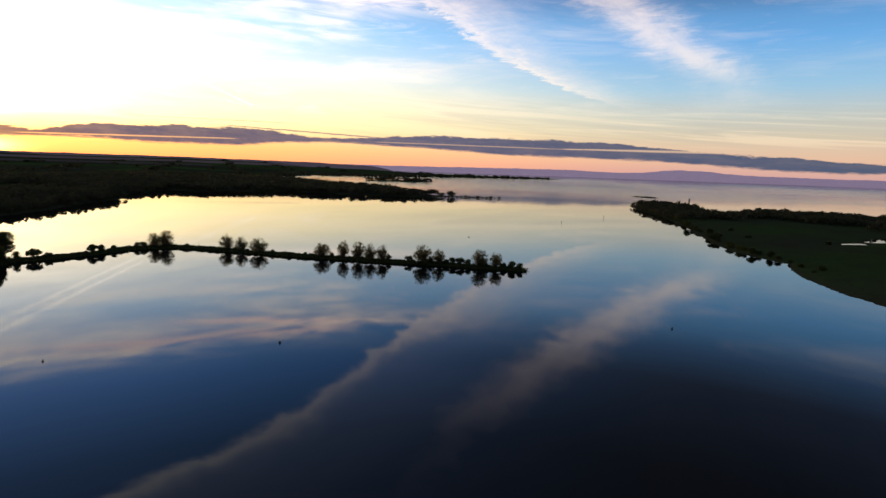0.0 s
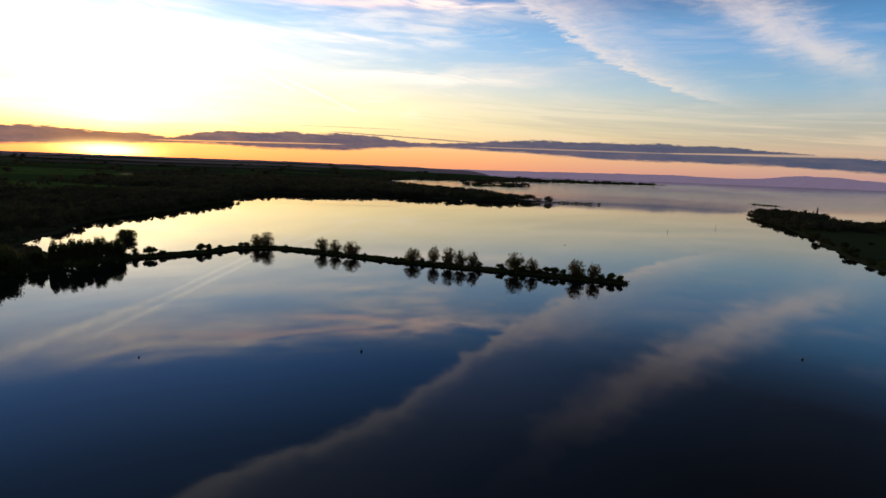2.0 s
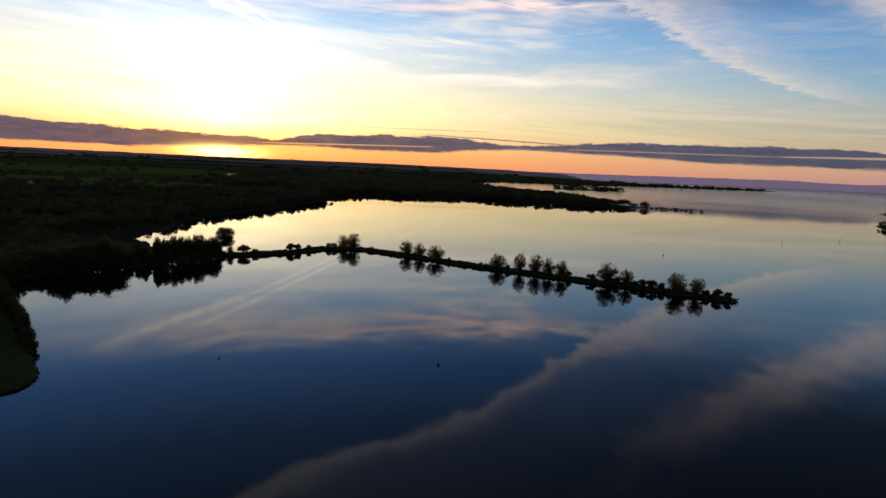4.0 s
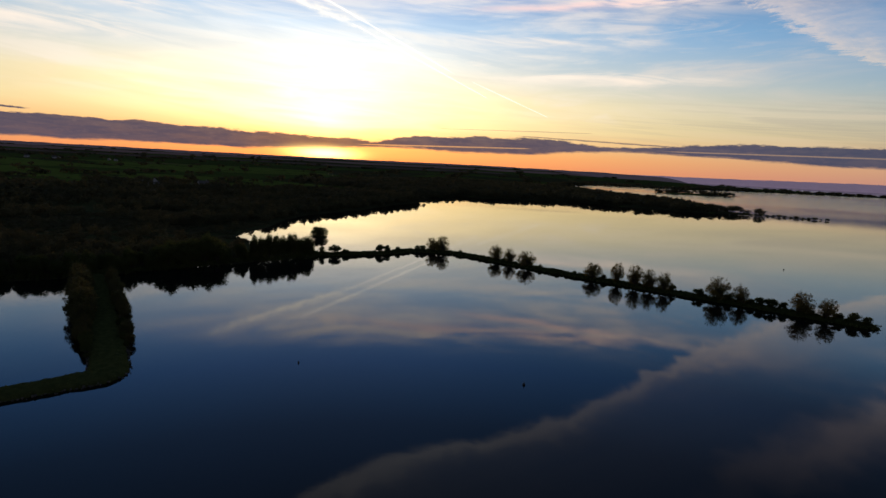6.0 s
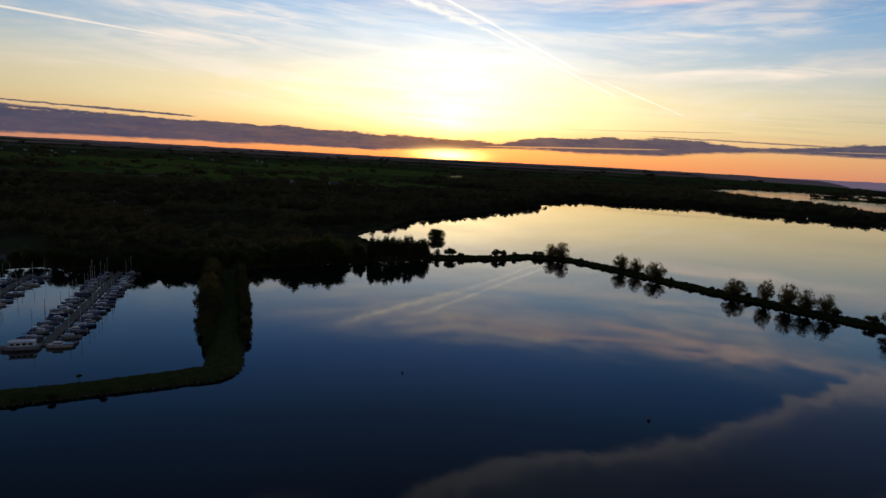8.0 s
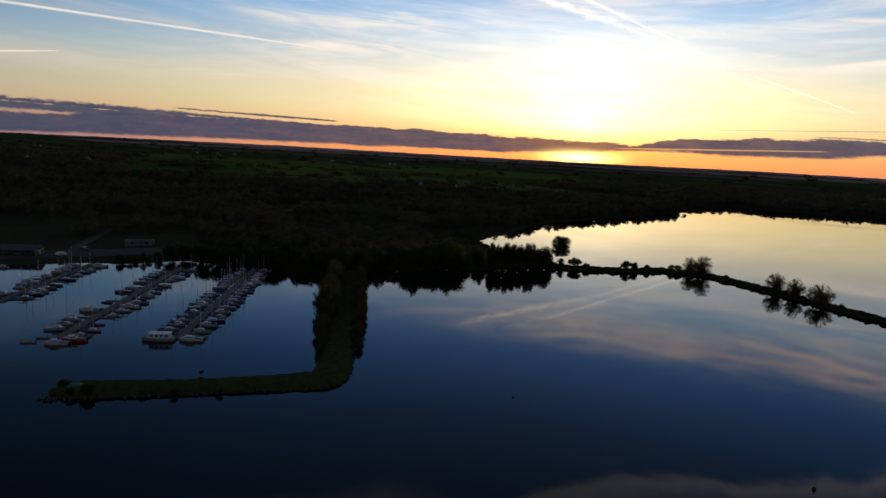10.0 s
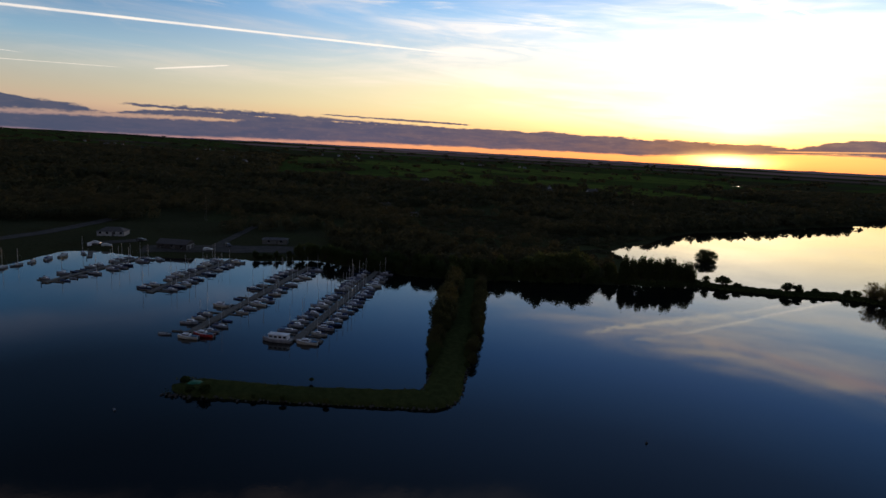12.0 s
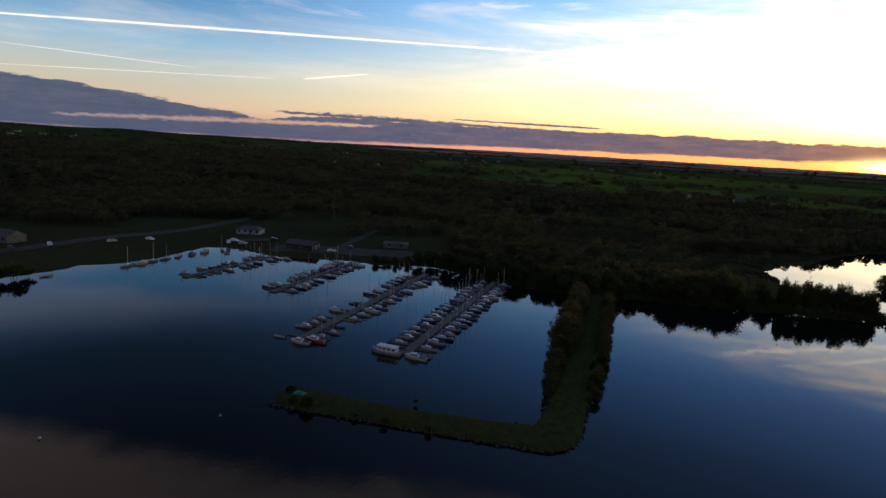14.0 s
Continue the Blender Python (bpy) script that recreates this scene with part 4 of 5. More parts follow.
# scattered shrubs at the peninsula's edge and the marina quay
EDGE = resample(((272, 690), (253, 596), (227, 490), (213, 440), (201, 386), (207, 350), (210, 332), (195, 300)), 9.0)
spots = [(p[0] + 1.5 + abs(g.normal()) * 4, p[1] + g.normal() * 3, g.uniform(0.7, 1.9)) for p in EDGE if g.random() < 0.9] + [(255, 462, 1.4), (300, 430, 1.2), (270, 520, 1.3), (-239, -52, 2.0), (-236, -57, 1.6), (-243, -50, 1.2)]
for x, y, s in spots:
    plant("bush", "dark spreading shrub at the water's edge", BUSHES[int(g.integers(3))], "shrubs on the lake shore", at(x, y, 0.3, g.uniform(0, 360), s, s * g.uniform(0.9, 1.3)), "bush")
for k, q in enumerate(resample(((-25, 990), (10, 1012), (60, 1013), (98, 1006)), 7.0)):
    z = g.uniform(0.45, 0.85) if k % 3 else 1.0
    plant("causeway_bush", "small dark bush on the far causeway", BUSHES[k % 3], "bushes on the far causeway", at(q[0], q[1] + g.normal() * 1.0, 0.2, k * 47, z * 1.9, z * 1.3), "bush")
# a long low islet out on the lake
bm = bmesh.new()
bmesh.ops.create_uvsphere(bm, u_segments=28, v_segments=8, radius=1.0)
for vv in bm.verts:
    vv.co = Vector((vv.co.x * 36, vv.co.y * 5.5, vv.co.z * 1.3)) * (1 + 0.15 * noise.noise(vv.co * 2.5))
me = bpy.data.meshes.new("islet")
bm.to_mesh(me); bm.free(); me.materials.append(M_GRASS)
ob = new("islet_ground", me)
ob.matrix_world = pose(473, 1316, 0, 0, 0, -49)
tagged(ob, "long low islet out on the lake", "islet", kind="structure")
for k in range(7):
    u = -26 + k * 8.5 + g.normal() * 2
    plant("bush", "low shrub on the distant islet", BUSHES[k % 3], "shrubs on the distant islet", at(473 + u * 0.656, 1316 - u * 0.755, 0.8, k * 50, 1.0, 0.7), "bush")


def canopy(xs, ys, zs, wide, tall, count, leaf, g):
    """Many tree crowns as one mesh of leaf sprays over domed tops."""
    n = len(xs)
    u = g.normal(size=(n, count, 3))
    u /= np.linalg.norm(u, axis=2)[:, :, None]
    u[:, :, 2] = np.where(u[:, :, 2] < -0.35, -u[:, :, 2], u[:, :, 2])
    rad = g.uniform(0.72, 1.05, (n, count, 1)) * (1 + 0.18 * np.sin(u[:, :, :1] * 5 + u[:, :, 1:2] * 4))
    p = u * rad * np.stack([wide, wide, tall * 0.5], -1)[:, None] + np.stack([xs, ys, zs + tall * 0.5], -1)[:, None]
    return quads(p.reshape(-1, 3), np.repeat(leaf, count), g, face=(u / np.stack([wide, wide, tall * 0.5], -1)[:, None]).reshape(-1, 3))


def make_woods():
    g = np.random.default_rng(5)
    rings, r = [], 175.0
    while r < 4650:
        s = min(max(r * 0.0135, 5.4), 16.2 if r < 1300 else max(13.0, r * 0.0085))
        n = int(2 * np.pi * r * 200 / 360 / s)
        a = np.radians(np.linspace(-139, 61, n) + g.normal(size=n) * 0.25 * 200 / n)
        rr = r + g.normal(size=n) * s * 0.3
        rings.append(np.stack([-20 + rr * np.sin(a), 30 + rr * np.cos(a), np.full(n, s)], 1))
        r += s * 0.9
    p = np.concatenate(rings)
    x, y, s = p.T
    d = shore(x, y)
    w = wooded(x, y, d)
    who, gap = fields(x, y)
    r = np.hypot(x, y)
    hedge = (r > 850) & (gap < np.maximum(5, s * 0.26)) & (d > 5) & (x < 0.18 * y + 20) & (g.random(len(x)) < 0.75)
    scrub = (x < -200) & (x > -440) & (y > 165) & (y < 330) & (d > 3) & (w < 0.5) & (g.random(len(x)) < 0.55 + 0.4 * wavy(x, y, 40, 12))
    w = np.where((y > 960) & (y < 1110) & (x > 14), w * 0.2, w)
    hedge &= ~((np.arctan2(x, y) > -1.32) & (g.random(len(x)) < np.where(np.arctan2(x, y) > -0.72, 0.9, 0.5)))
    w = np.where((np.arctan2(x, y) > -1.3) & (np.arctan2(x, y) < -0.74) & (r > 1000) & (r < 2300), w * 0.25, w)
    keep = (g.random(len(x)) < w) | hedge | scrub
    keep &= ~((x > -262) & (x < -195) & (y > 112) & (y < 262) & (d < 13))
    for hx, hy, hr in CLEARINGS:
        keep &= np.hypot(x - hx, y - hy) > hr
    x, y, s, d, r, hedge, w, scrub = (q[keep] for q in (x, y, s, d, r, hedge, w, scrub))
    z = height(x, y, d)
    lone = hedge & (w < 0.4)
    tall = g.uniform(5.5, 10.5, len(x)) * np.where(lone, np.where(g.random(len(x)) < 0.06, 0.75, 0.3), 1.0) * np.clip(s / 9, 0.85, 1.1) * np.where(x > 150, 0.8, 1.0) * np.where(scrub, 0.24, 1.0)
    wide = np.clip(s * g.uniform(0.5, 0.72, len(x)), 2.4, 15) * np.where(lone, 0.36, 1.0)
    for name, sel, count, label in (("woodland", r < 520, 150, "dense dusky woodland behind the marina and shore"), ("woodland", (r >= 520) & (r < 1400), 44, "dark mixed woods spreading inland from the lake"),
                                    ("far_woodland", r >= 1400, 18, "hedgerows and copses between distant fields")):
        leaf = wide[sel] * (0.17 if count > 60 else 0.3 if count > 20 else 0.5)
        v, f = canopy(x[sel], y[sel], z[sel] - 0.5, wide[sel], tall[sel], count, leaf, g)
        tagged(new(name, mesh_of(name, v, f, M_WOODS)), label, "woods", kind="stuff")


CLEARINGS = ((-735, 515, 26), (-700, 570, 24), (-690, 480, 14), (-475, 190, 9), (-426, 197, 9), (-830, 356, 16), (-680, 535, 18), *((-1168 + 15.5 * k, 1412 - 18.3 * k, 26) for k in range(16)))
make_woods()

# ---------------------------------------------------------------- marina: jetties, boats, yard, buildings
def made(name, bm, mat, smooth=False):
    me = bpy.data.meshes.new(name)
    bmesh.ops.recalc_face_normals(bm, faces=bm.faces)
    bm.to_mesh(me)
    bm.free()
    me.materials.append(mat)
    if smooth:
        me.polygons.foreach_set("use_smooth", np.ones(len(me.polygons), bool))
    return me


def box(name, x, y, z, mat, at=(0, 0, 0), bevel=0.03, taper=1.0, lean=0.0):
    """A bevelled block x by y by z whose base is centred at a place; its top may be drawn in."""
    bm = bmesh.new()
    bmesh.ops.create_cube(bm, size=1.0)
    for v in bm.verts:
        k = taper if v.co.z > 0 else 1.0
        v.co = Vector((v.co.x * x * k + (lean if v.co.z > 0 else 0) + at[0], v.co.y * y * k + at[1], (v.co.z + 0.5) * z + at[2]))
    if bevel:
        bmesh.ops.bevel(bm, geom=list(bm.edges), offset=bevel, segments=1, affect="EDGES")
    return made(name, bm, mat)


def rod(name, a, b, r0, r1, mat, sides=8):
    v, f = tube([a, (np.array(a) + np.array(b)) / 2, b], [r0, (r0 + r1) / 2, r1], sides)
    me = mesh_of(name, v, f, mat, True)
    return me


def hull_mesh(name, long, beam, free, mat, blunt=0.55):
    """A boat's shell: transom at -x, bow at +x, waterline at z = 0."""
    rings = []
    for k in range(11):
        u = k / 10
        b = beam / 2 * (blunt + (1 - blunt) * math.sin(min(u * 2.2, 1.57))) * max(0.02, 1 - max(0, (u - 0.5) / 0.5) ** 2.2)
        s = free * (0.86 + 0.34 * u * u)
        d = -0.35 * (1 - max(0, (u - 0.7) / 0.3) ** 2) - 0.02
        x = -long / 2 + long * u
        rings.append([(x - 0.0, -b, s), (x, -b * 0.96, s * 0.5), (x - 0.05, -b * 0.8, 0), (x - 0.1, 0, d), (x - 0.05, b * 0.8, 0), (x, b * 0.96, s * 0.5), (x, b, s)])
    v = np.array(rings).reshape(-1, 3)
    me = mesh_of(name, v, sheet_faces(11, 7), mat, True)
    return me, [(r[0], r[6]) for r in rings]


def deck_mesh(edge, mat, drop=0.04):
    v, f = [], []
    for (a, b) in edge:
        v += [(a[0], a[1] * 0.97, a[2] - drop), (a[0], 0, a[2] - drop + 0.06), (b[0], b[1] * 0.97, b[2] - drop)]
    a, b = edge[0]
    n = len(v)
    v += [(a[0] + 0.01, a[1] * 0.9, -0.2), (a[0] + 0.01, 0, -0.25), (b[0] + 0.01, b[1] * 0.9, -0.2)]
    f = sheet_faces(len(edge), 3)
    f = np.concatenate([f, [(0, 1, n + 1, n), (1, 2, n + 2, n + 1)]])
    return mesh_of("deck", v, f, mat)


def yacht(label, long=6.6, hullmat=None, cover=None):
    ob = thing("sailing_yacht", label, "sailboat", "boats in the marina")
    beam, free = long * 0.30, 0.85
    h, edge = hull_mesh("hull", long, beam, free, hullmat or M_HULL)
    hl = part("hull", h, ob)
    part("stripe", box("stripe", long * 0.62, beam * 0.985, 0.08, M_NAVY, (-long * 0.12, 0, free * 0.55), 0.0), hl, "dark stripe")
    part("deck", deck_mesh(edge, M_DECK), ob)
    cab = part("cabin", box("cabin", long * 0.36, beam * 0.55, 0.55, M_TOP, (long * 0.06, 0, free - 0.05), 0.08, 0.86), ob)
    for e in (-1, 1):
        part("window", box("window", long * 0.24, 0.02, 0.16, M_GLASS, (long * 0.06, e * beam * 0.266, free + 0.14), 0.0), cab)
    # raised slab; its dark colour stands for the shade in the cockpit well
    part("cockpit", box("cockpit", long * 0.26, beam * 0.5, 0.10, M_GLASS if cover is None else cover, (-long * 0.29, 0, free - 0.02), 0.03), ob, "dark slab for the shaded cockpit well")
    mast = part("mast", rod("mast", (long * 0.1, 0, free), (long * 0.1, 0, long * 1.38), 0.085, 0.06, M_ALU), ob)
    part("spreader", rod("spreader", (long * 0.1, -0.6, long * 0.8), (long * 0.1, 0.6, long * 0.8), 0.03, 0.03, M_ALU, 5), mast)
    boom = part("boom", rod("boom", (long * 0.09, 0, free + 1.0), (-long * 0.34, 0, free + 0.95), 0.05, 0.04, M_ALU), ob)
    part("sail_cover", rod("sail_cover", (long * 0.07, 0, free + 1.12), (-long * 0.32, 0, free + 1.02), 0.17, 0.09, cover or M_COVER, 7), boom, "furled sail in a canvas cover")
    part("forestay", rod("forestay", (long * 0.49, 0, free + 0.1), (long * 0.1, 0, long * 1.34), 0.012, 0.012, M_ALU, 4), ob)
    return ob


def cruiser(label, long=6.4, hullmat=None, canopy=None):
    ob = thing("motor_cruiser", label, "motorboat", "boats in the marina")
    beam, free = long * 0.34, 0.95
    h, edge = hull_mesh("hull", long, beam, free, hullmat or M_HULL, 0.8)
    part("hull", h, ob)
    part("deck", deck_mesh(edge, M_TOP), ob)
    cab = part("cabin", box("cabin", long * 0.42, beam * 0.72, 0.75, M_TOP, (long * 0.08, 0, free - 0.05), 0.1, 0.84, -0.1), ob)
    for e in (-1, 1):
        part("window", box("window", long * 0.3, 0.03, 0.26, M_GLASS, (long * 0.05, e * beam * 0.34, free + 0.22), 0.0), cab)
    part("windscreen", box("windscreen", 0.08, beam * 0.6, 0.4, M_GLASS, (-long * 0.10, 0, free + 0.66), 0.02), cab, "dark windscreen")
    # without a canopy, a dark slab imitates the shade down in the cockpit
    part("cockpit_cover" if canopy else "cockpit", box("cockpit", long * 0.30, beam * 0.68, 0.5 if canopy else 0.08, canopy or M_GLASS, (-long * 0.3, 0, free - 0.02), 0.08 if canopy else 0.02, 0.85), ob, "canvas cover" if canopy else "dark slab for the shaded cockpit floor")
    part("rail", rod("rail", (long * 0.12, 0, free + 0.75), (long * 0.12, 0, free + 1.5), 0.03, 0.02, M_ALU, 5), ob, "thin whip mast")
    part("outboard_motor", box("outboard_motor", 0.35, 0.32, 0.8, M_TYRE, (-long * 0.5 - 0.18, 0, 0.15), 0.05, 0.8), ob)
    return ob


def day_boat(label, long=4.6, hullmat=None, cover=None):
    ob = thing("open_boat", label, "boat", "boats in the marina")
    beam, free = long * 0.36, 0.6
    h, edge = hull_mesh("hull", long, beam, free, hullmat or M_HULL, 0.75)
    part("hull", h, ob)
    part("deck", deck_mesh(edge, cover or M_DECK, 0.0 if cover else 0.14), ob, "taut canvas cover" if cover else "")
    for x in (-0.22, 0.1):
        part("thwart", box("thwart", 0.3, beam * 0.8, 0.06, M_PLANK, (long * x, 0, free - (0.0 if cover else 0.1)), 0.01), ob)
    part("outboard_motor", box("outboard_motor", 0.28, 0.26, 0.7, M_TYRE, (-long * 0.5 - 0.15, 0, 0.15), 0.04, 0.8), ob)
    return ob


def houseboat():
    ob = thing("cabin_cruiser", "long white cabin cruiser moored across the jetty head", "motorboat", "boats in the marina")
    h, edge = hull_mesh("hull", 8.2, 2.7, 0.9, M_HULL, 0.9)
    part("hull", h, ob)
    part("deck", deck_mesh(edge, M_DECK), ob)
    cab = part("cabin", box("cabin", 5.4, 2.1, 1.25, M_TOP, (-0.5, 0, 0.85), 0.1, 0.94), ob)
    for e in (-1, 1):
        for k in range(4):
            part("window", box("window", 0.8, 0.04, 0.5, M_GLASS, (-2.4 + k * 1.25, e * 1.03, 1.3), 0.03), cab)
    part("roof", box("roof", 5.6, 2.2, 0.08, M_TOP, (-0.5, 0, 2.1), 0.03), cab)
    part("rail", rod("rail", (3.6, 0, 1.0), (3.6, 0, 1.7), 0.03, 0.03, M_ALU, 5), ob)
    return ob


TEMPLATES = [yacht("small white sailing yacht moored beside the jetty"), yacht("white sailing yacht with furled blue sail at its berth", 7.4, M_HULL, M_COVER), yacht("navy-hulled sailing yacht moored at its berth", 6.8, M_NAVY),
             yacht("cream sailing yacht with covered cockpit at the jetty", 6.0, M_CREAM, M_COVER), cruiser("white motor cruiser with dark windows at its berth"), cruiser("white motor cruiser under a blue canvas cover", 5.8, M_HULL, M_COVER),
             cruiser("cream motor cruiser moored against the jetty", 6.8, M_CREAM), day_boat("small open white boat tied to the jetty"), day_boat("small boat under a dark blue cover", 5.0, M_NAVY, M_COVER),
             cruiser("red-hulled motor cruiser moored near the jetty end", 6.2, M_RED)]
ODDS = np.array((7, 6, 5, 4, 2, 4, 2, 1, 3, 0), float)
ODDS /= ODDS.sum()
used = set()


def moor(k, x, y, turn, size=1.0, roll=0.0):
    m = pose(x, y, -0.02, roll, 0, turn) @ Matrix.Diagonal((size, size, size, 1))
    if k not in used:
        used.add(k)
        TEMPLATES[k].matrix_world = m
        return TEMPLATES[k]
    return copy_thing(TEMPLATES[k], m)


def jetty(label, a, b, wide, berths, fingers, g, skip=(), head=None):
    """A floating jetty from its outer end a to the shore b, with boats nosed in on both sides."""
    a, b = np.array(a, float), np.array(b, float)
    run = np.linalg.norm(b - a)
    d = (b - a) / run
    nrm = np.array((-d[1], d[0]))
    turn = math.degrees(math.atan2(d[1], d[0]))
    ob = thing("jetty", label, "jetty", "jetties in the marina")
    ob.matrix_world = pose(a[0], a[1], 0, 0, 0, turn)
    n = int(run / 6)
    for k in range(n):
        part("pontoon", box("pontoon", run / n - 0.08, wide, 0.5, M_PLANK, ((k + 0.5) * run / n, 0, -0.08), 0.04), ob)
    for k in range(0, n + 1, 2):
        part("pile", rod("pile", (k * run / n, wide / 2 + 0.15, -1), (k * run / n, wide / 2 + 0.15, 1.7), 0.13, 0.13, M_PILE), ob)
    if head:
        part("jetty_head", box("jetty_head", 2.2, head, 0.5, M_PLANK, (-1.2, 0, -0.08), 0.04), ob)
    pitch = (run - 5) / berths
    for side in (-1, 1):
        for k in range(berths):
            s = 2.5 + (k + 0.5) * pitch
            if fingers and k % 2 == 0:
                part("finger_pontoon", box("finger_pontoon", 0.5, 4.2, 0.35, M_PLANK, (s - pitch / 2, side * (wide / 2 + 2.1), -0.05), 0.03), ob)
            if (side, k) in skip or g.random() < 0.06:
                continue
            t = int(g.choice(10, p=ODDS))
            size = g.uniform(0.78, 0.98)
            long = (6.6, 7.4, 6.8, 6.0, 6.4, 5.8, 6.8, 4.6, 5.0, 6.2)[t] * size
            p = a + d * (s + g.normal() * 0.2) + nrm * side * (wide / 2 + 0.5 + long / 2)
            out = 90 * side
            moor(t, p[0], p[1], turn + out + (0 if g.random() < 0.3 else 180) + g.normal() * 4, size, g.normal() * 1.5)
    return a, d, nrm, turn


g = np.random.default_rng(23)
a, d, n, turn = jetty("long grey floating jetty with boats on both sides", (-170, 75.8), (-248.5, 119.5), 2.5, 19, True, g, head=14)
hb = houseboat()
p = a - n * -3.9 - d * 3.6
hb.matrix_world = pose(*(a + n * 4.6 - d * 3.4), 0, 0, 0, turn + 90)
p = a - n * 3.6 - d * 3.2
moor(6, p[0], p[1], turn + 90, 0.95)
a, d, n, turn = jetty("floating jetty with scattered boats and a red cruiser", (-178.8, 47.6), (-260, 92.5), 2.5, 19, True, g, skip={(1, 4), (1, 8), (1, 9), (-1, 3), (1, 12), (-1, 13)})
p = a - n * 4.4 + d * 1.2
moor(9, p[0], p[1], turn + 90, 0.95)
for s, e, k in ((-1.5, -1.5, 6), (-0.5, 5.8, 7)):
    p = a + n * e + d * s
    moor(k, p[0], p[1], turn + 92, 0.9)
jetty("floating jetty lined with small yachts", (-227, 34.5), (-280, 62), 2.3, 13, True, g, skip={(1, 2), (-1, 5)})
jetty("floating jetty with mixed boats near the yard", (-246, 0.5), (-290, 27), 2.2, 11, True, g, skip={(-1, 4), (1, 1), (1, 7)})
jetty("short landing stage beside the quay", (-291, 6), (-305, 4), 1.8, 1, False, g, skip={(-1, 0), (1, 0)})
for x, y, k, t in ((-262, -25, 0, 150), (-267, -21.5, 6, 148), (-272, -19, 1, 150), (-277, -15.5, 0, 150), (-283, -12, 4, 152), (-289, -8, 5, 155), (-294.5, -4, 6, 160), (-300, 2, 0, 200), (-283, 33, 4, 240), (-284, 29, 0, 235), (-226, -66, 8, 120),
                   (-243, -44, 7, 140), (-231, -59, 5, 125)):
    moor(k, x, y, t + g.normal() * 5, g.uniform(0.85, 1.0))
for k, ob in enumerate(TEMPLATES):
    if k not in used:
        moor(k, -279 - k, 50 + 2 * k, 60)


def strip(name, path, wide, mat, lift=0.14):
    q = resample(path, 3.0)
    dd = np.gradient(q, axis=0)
    dd /= np.hypot(dd[:, 0], dd[:, 1])[:, None]
    s = np.stack([dd[:, 1], -dd[:, 0]], 1)
    rows = []
    for e in (-0.5, -0.25, 0, 0.25, 0.5):
        r = q + s * wide * e * (1 + 0.06 * np.sin(np.arange(len(q)) * 0.9 + e * 4))[:, None]
        rows.append(np.stack([r[:, 0], r[:, 1], height(r[:, 0], r[:, 1]) + lift], -1))
    me = mesh_of(name, np.stack(rows, 1).reshape(-1, 3), sheet_faces(len(q), 5), mat, True)
    ob = new(name, me)
    return ob


tagged(strip("road", ((-235, -122), (-262, -88), (-278, -76), (-293, -66), (-314, -54), (-333, -35), (-352, -22), (-380, -10), (-410, 2)), 8.0, M_TRACK), "pale gravel track behind the marina", "track", kind="structure")
tagged(strip("road", ((-308, 56), (-320, 60), (-334, 65), (-363, 75), (-392, 86)), 4.5, M_TRACK, 0.17), "gravel lane leading inland from the yard", "track", kind="structure")
tagged(strip("pavement", ((-304, 24), (-303, 40), (-300, 58), (-297, 76), (-293, 100)), 15.0, M_TRACK, 0.2), "gravel quay apron beside the jetties", "quay", kind="structure")
tagged(strip("pavement", ((-318, 0), (-322, 12), (-326, 24)), 7.0, M_TRACK, 0.23), "gravel parking beside the pavilion", "quay", kind="structure")


def house(name, label, category, long, deep, wall, roof, wallmat, roofmat, windows=3, gable=True, chimney=True, group=""):
    """A gabled or hipped house along x, with its windows and a door facing both long sides."""
    ob = thing(name, label, category, group)
    body = part("wall", box("wall", long, deep, wall, wallmat, (0, 0, -0.4), 0.03), ob)
    bm = bmesh.new()
    o, e = 0.35, 0.0 if gable else deep * 0.45
    vs = [bm.verts.new(c) for c in ((-long / 2 - o, -deep / 2 - o, wall - 0.5), (long / 2 + o, -deep / 2 - o, wall - 0.5), (long / 2 + o, deep / 2 + o, wall - 0.5), (-long / 2 - o, deep / 2 + o, wall - 0.5),
                                    (-long / 2 - o + e, 0, wall + roof), (long / 2 + o - e, 0, wall + roof))]
    for q in ((0, 1, 5, 4), (2, 3, 4, 5), (0, 4, 3), (1, 2, 5), (3, 2, 1, 0)):
        bm.faces.new([vs[k] for k in q])
    part("roof", made("roof", bm, roofmat), ob)
    if gable:
        for s in (-1, 1):
            bm = bmesh.new()
            vs = [bm.verts.new((s * (long / 2 + 0.37), y, z)) for y, z in ((-deep / 2, wall - 0.6), (deep / 2, wall - 0.6), (0, wall + roof - 0.25))]
            bm.faces.new(vs)
            part("gable", made("gable", bm, wallmat), ob)
    if chimney:
        part("chimney", box("chimney", 0.7, 0.6, 1.3, wallmat, (long * 0.3, 0, wall + roof - 0.5), 0.03), ob)
    for s in (-1, 1):
        for k in range(windows):
            x = -long / 2 + long * (k + 0.5) / windows
            w = part("window", box("window", 1.1, 0.06, 1.1, M_GLASS, (x, s * (deep / 2 + 0.01), 0.75), 0.01), ob)
            part("sill", box("sill", 1.3, 0.14, 0.08, M_RENDER, (x, s * (deep / 2 + 0.05), 0.64), 0.01), w)
        part("door", box("door", 0.9, 0.07, 2.0, M_SLATE, (long * 0.08, s * (deep / 2 + 0.012), -0.3), 0.01), ob)
    return ob


def stand(ob, x, y, turn, s=1.0):
    z = float(height(np.array([x], float), np.array([y], float))[0])
    ob.matrix_world = pose(x, y, z + 0.15, 0, 0, turn) @ Matrix.Diagonal((s, s, s, 1))
    return ob


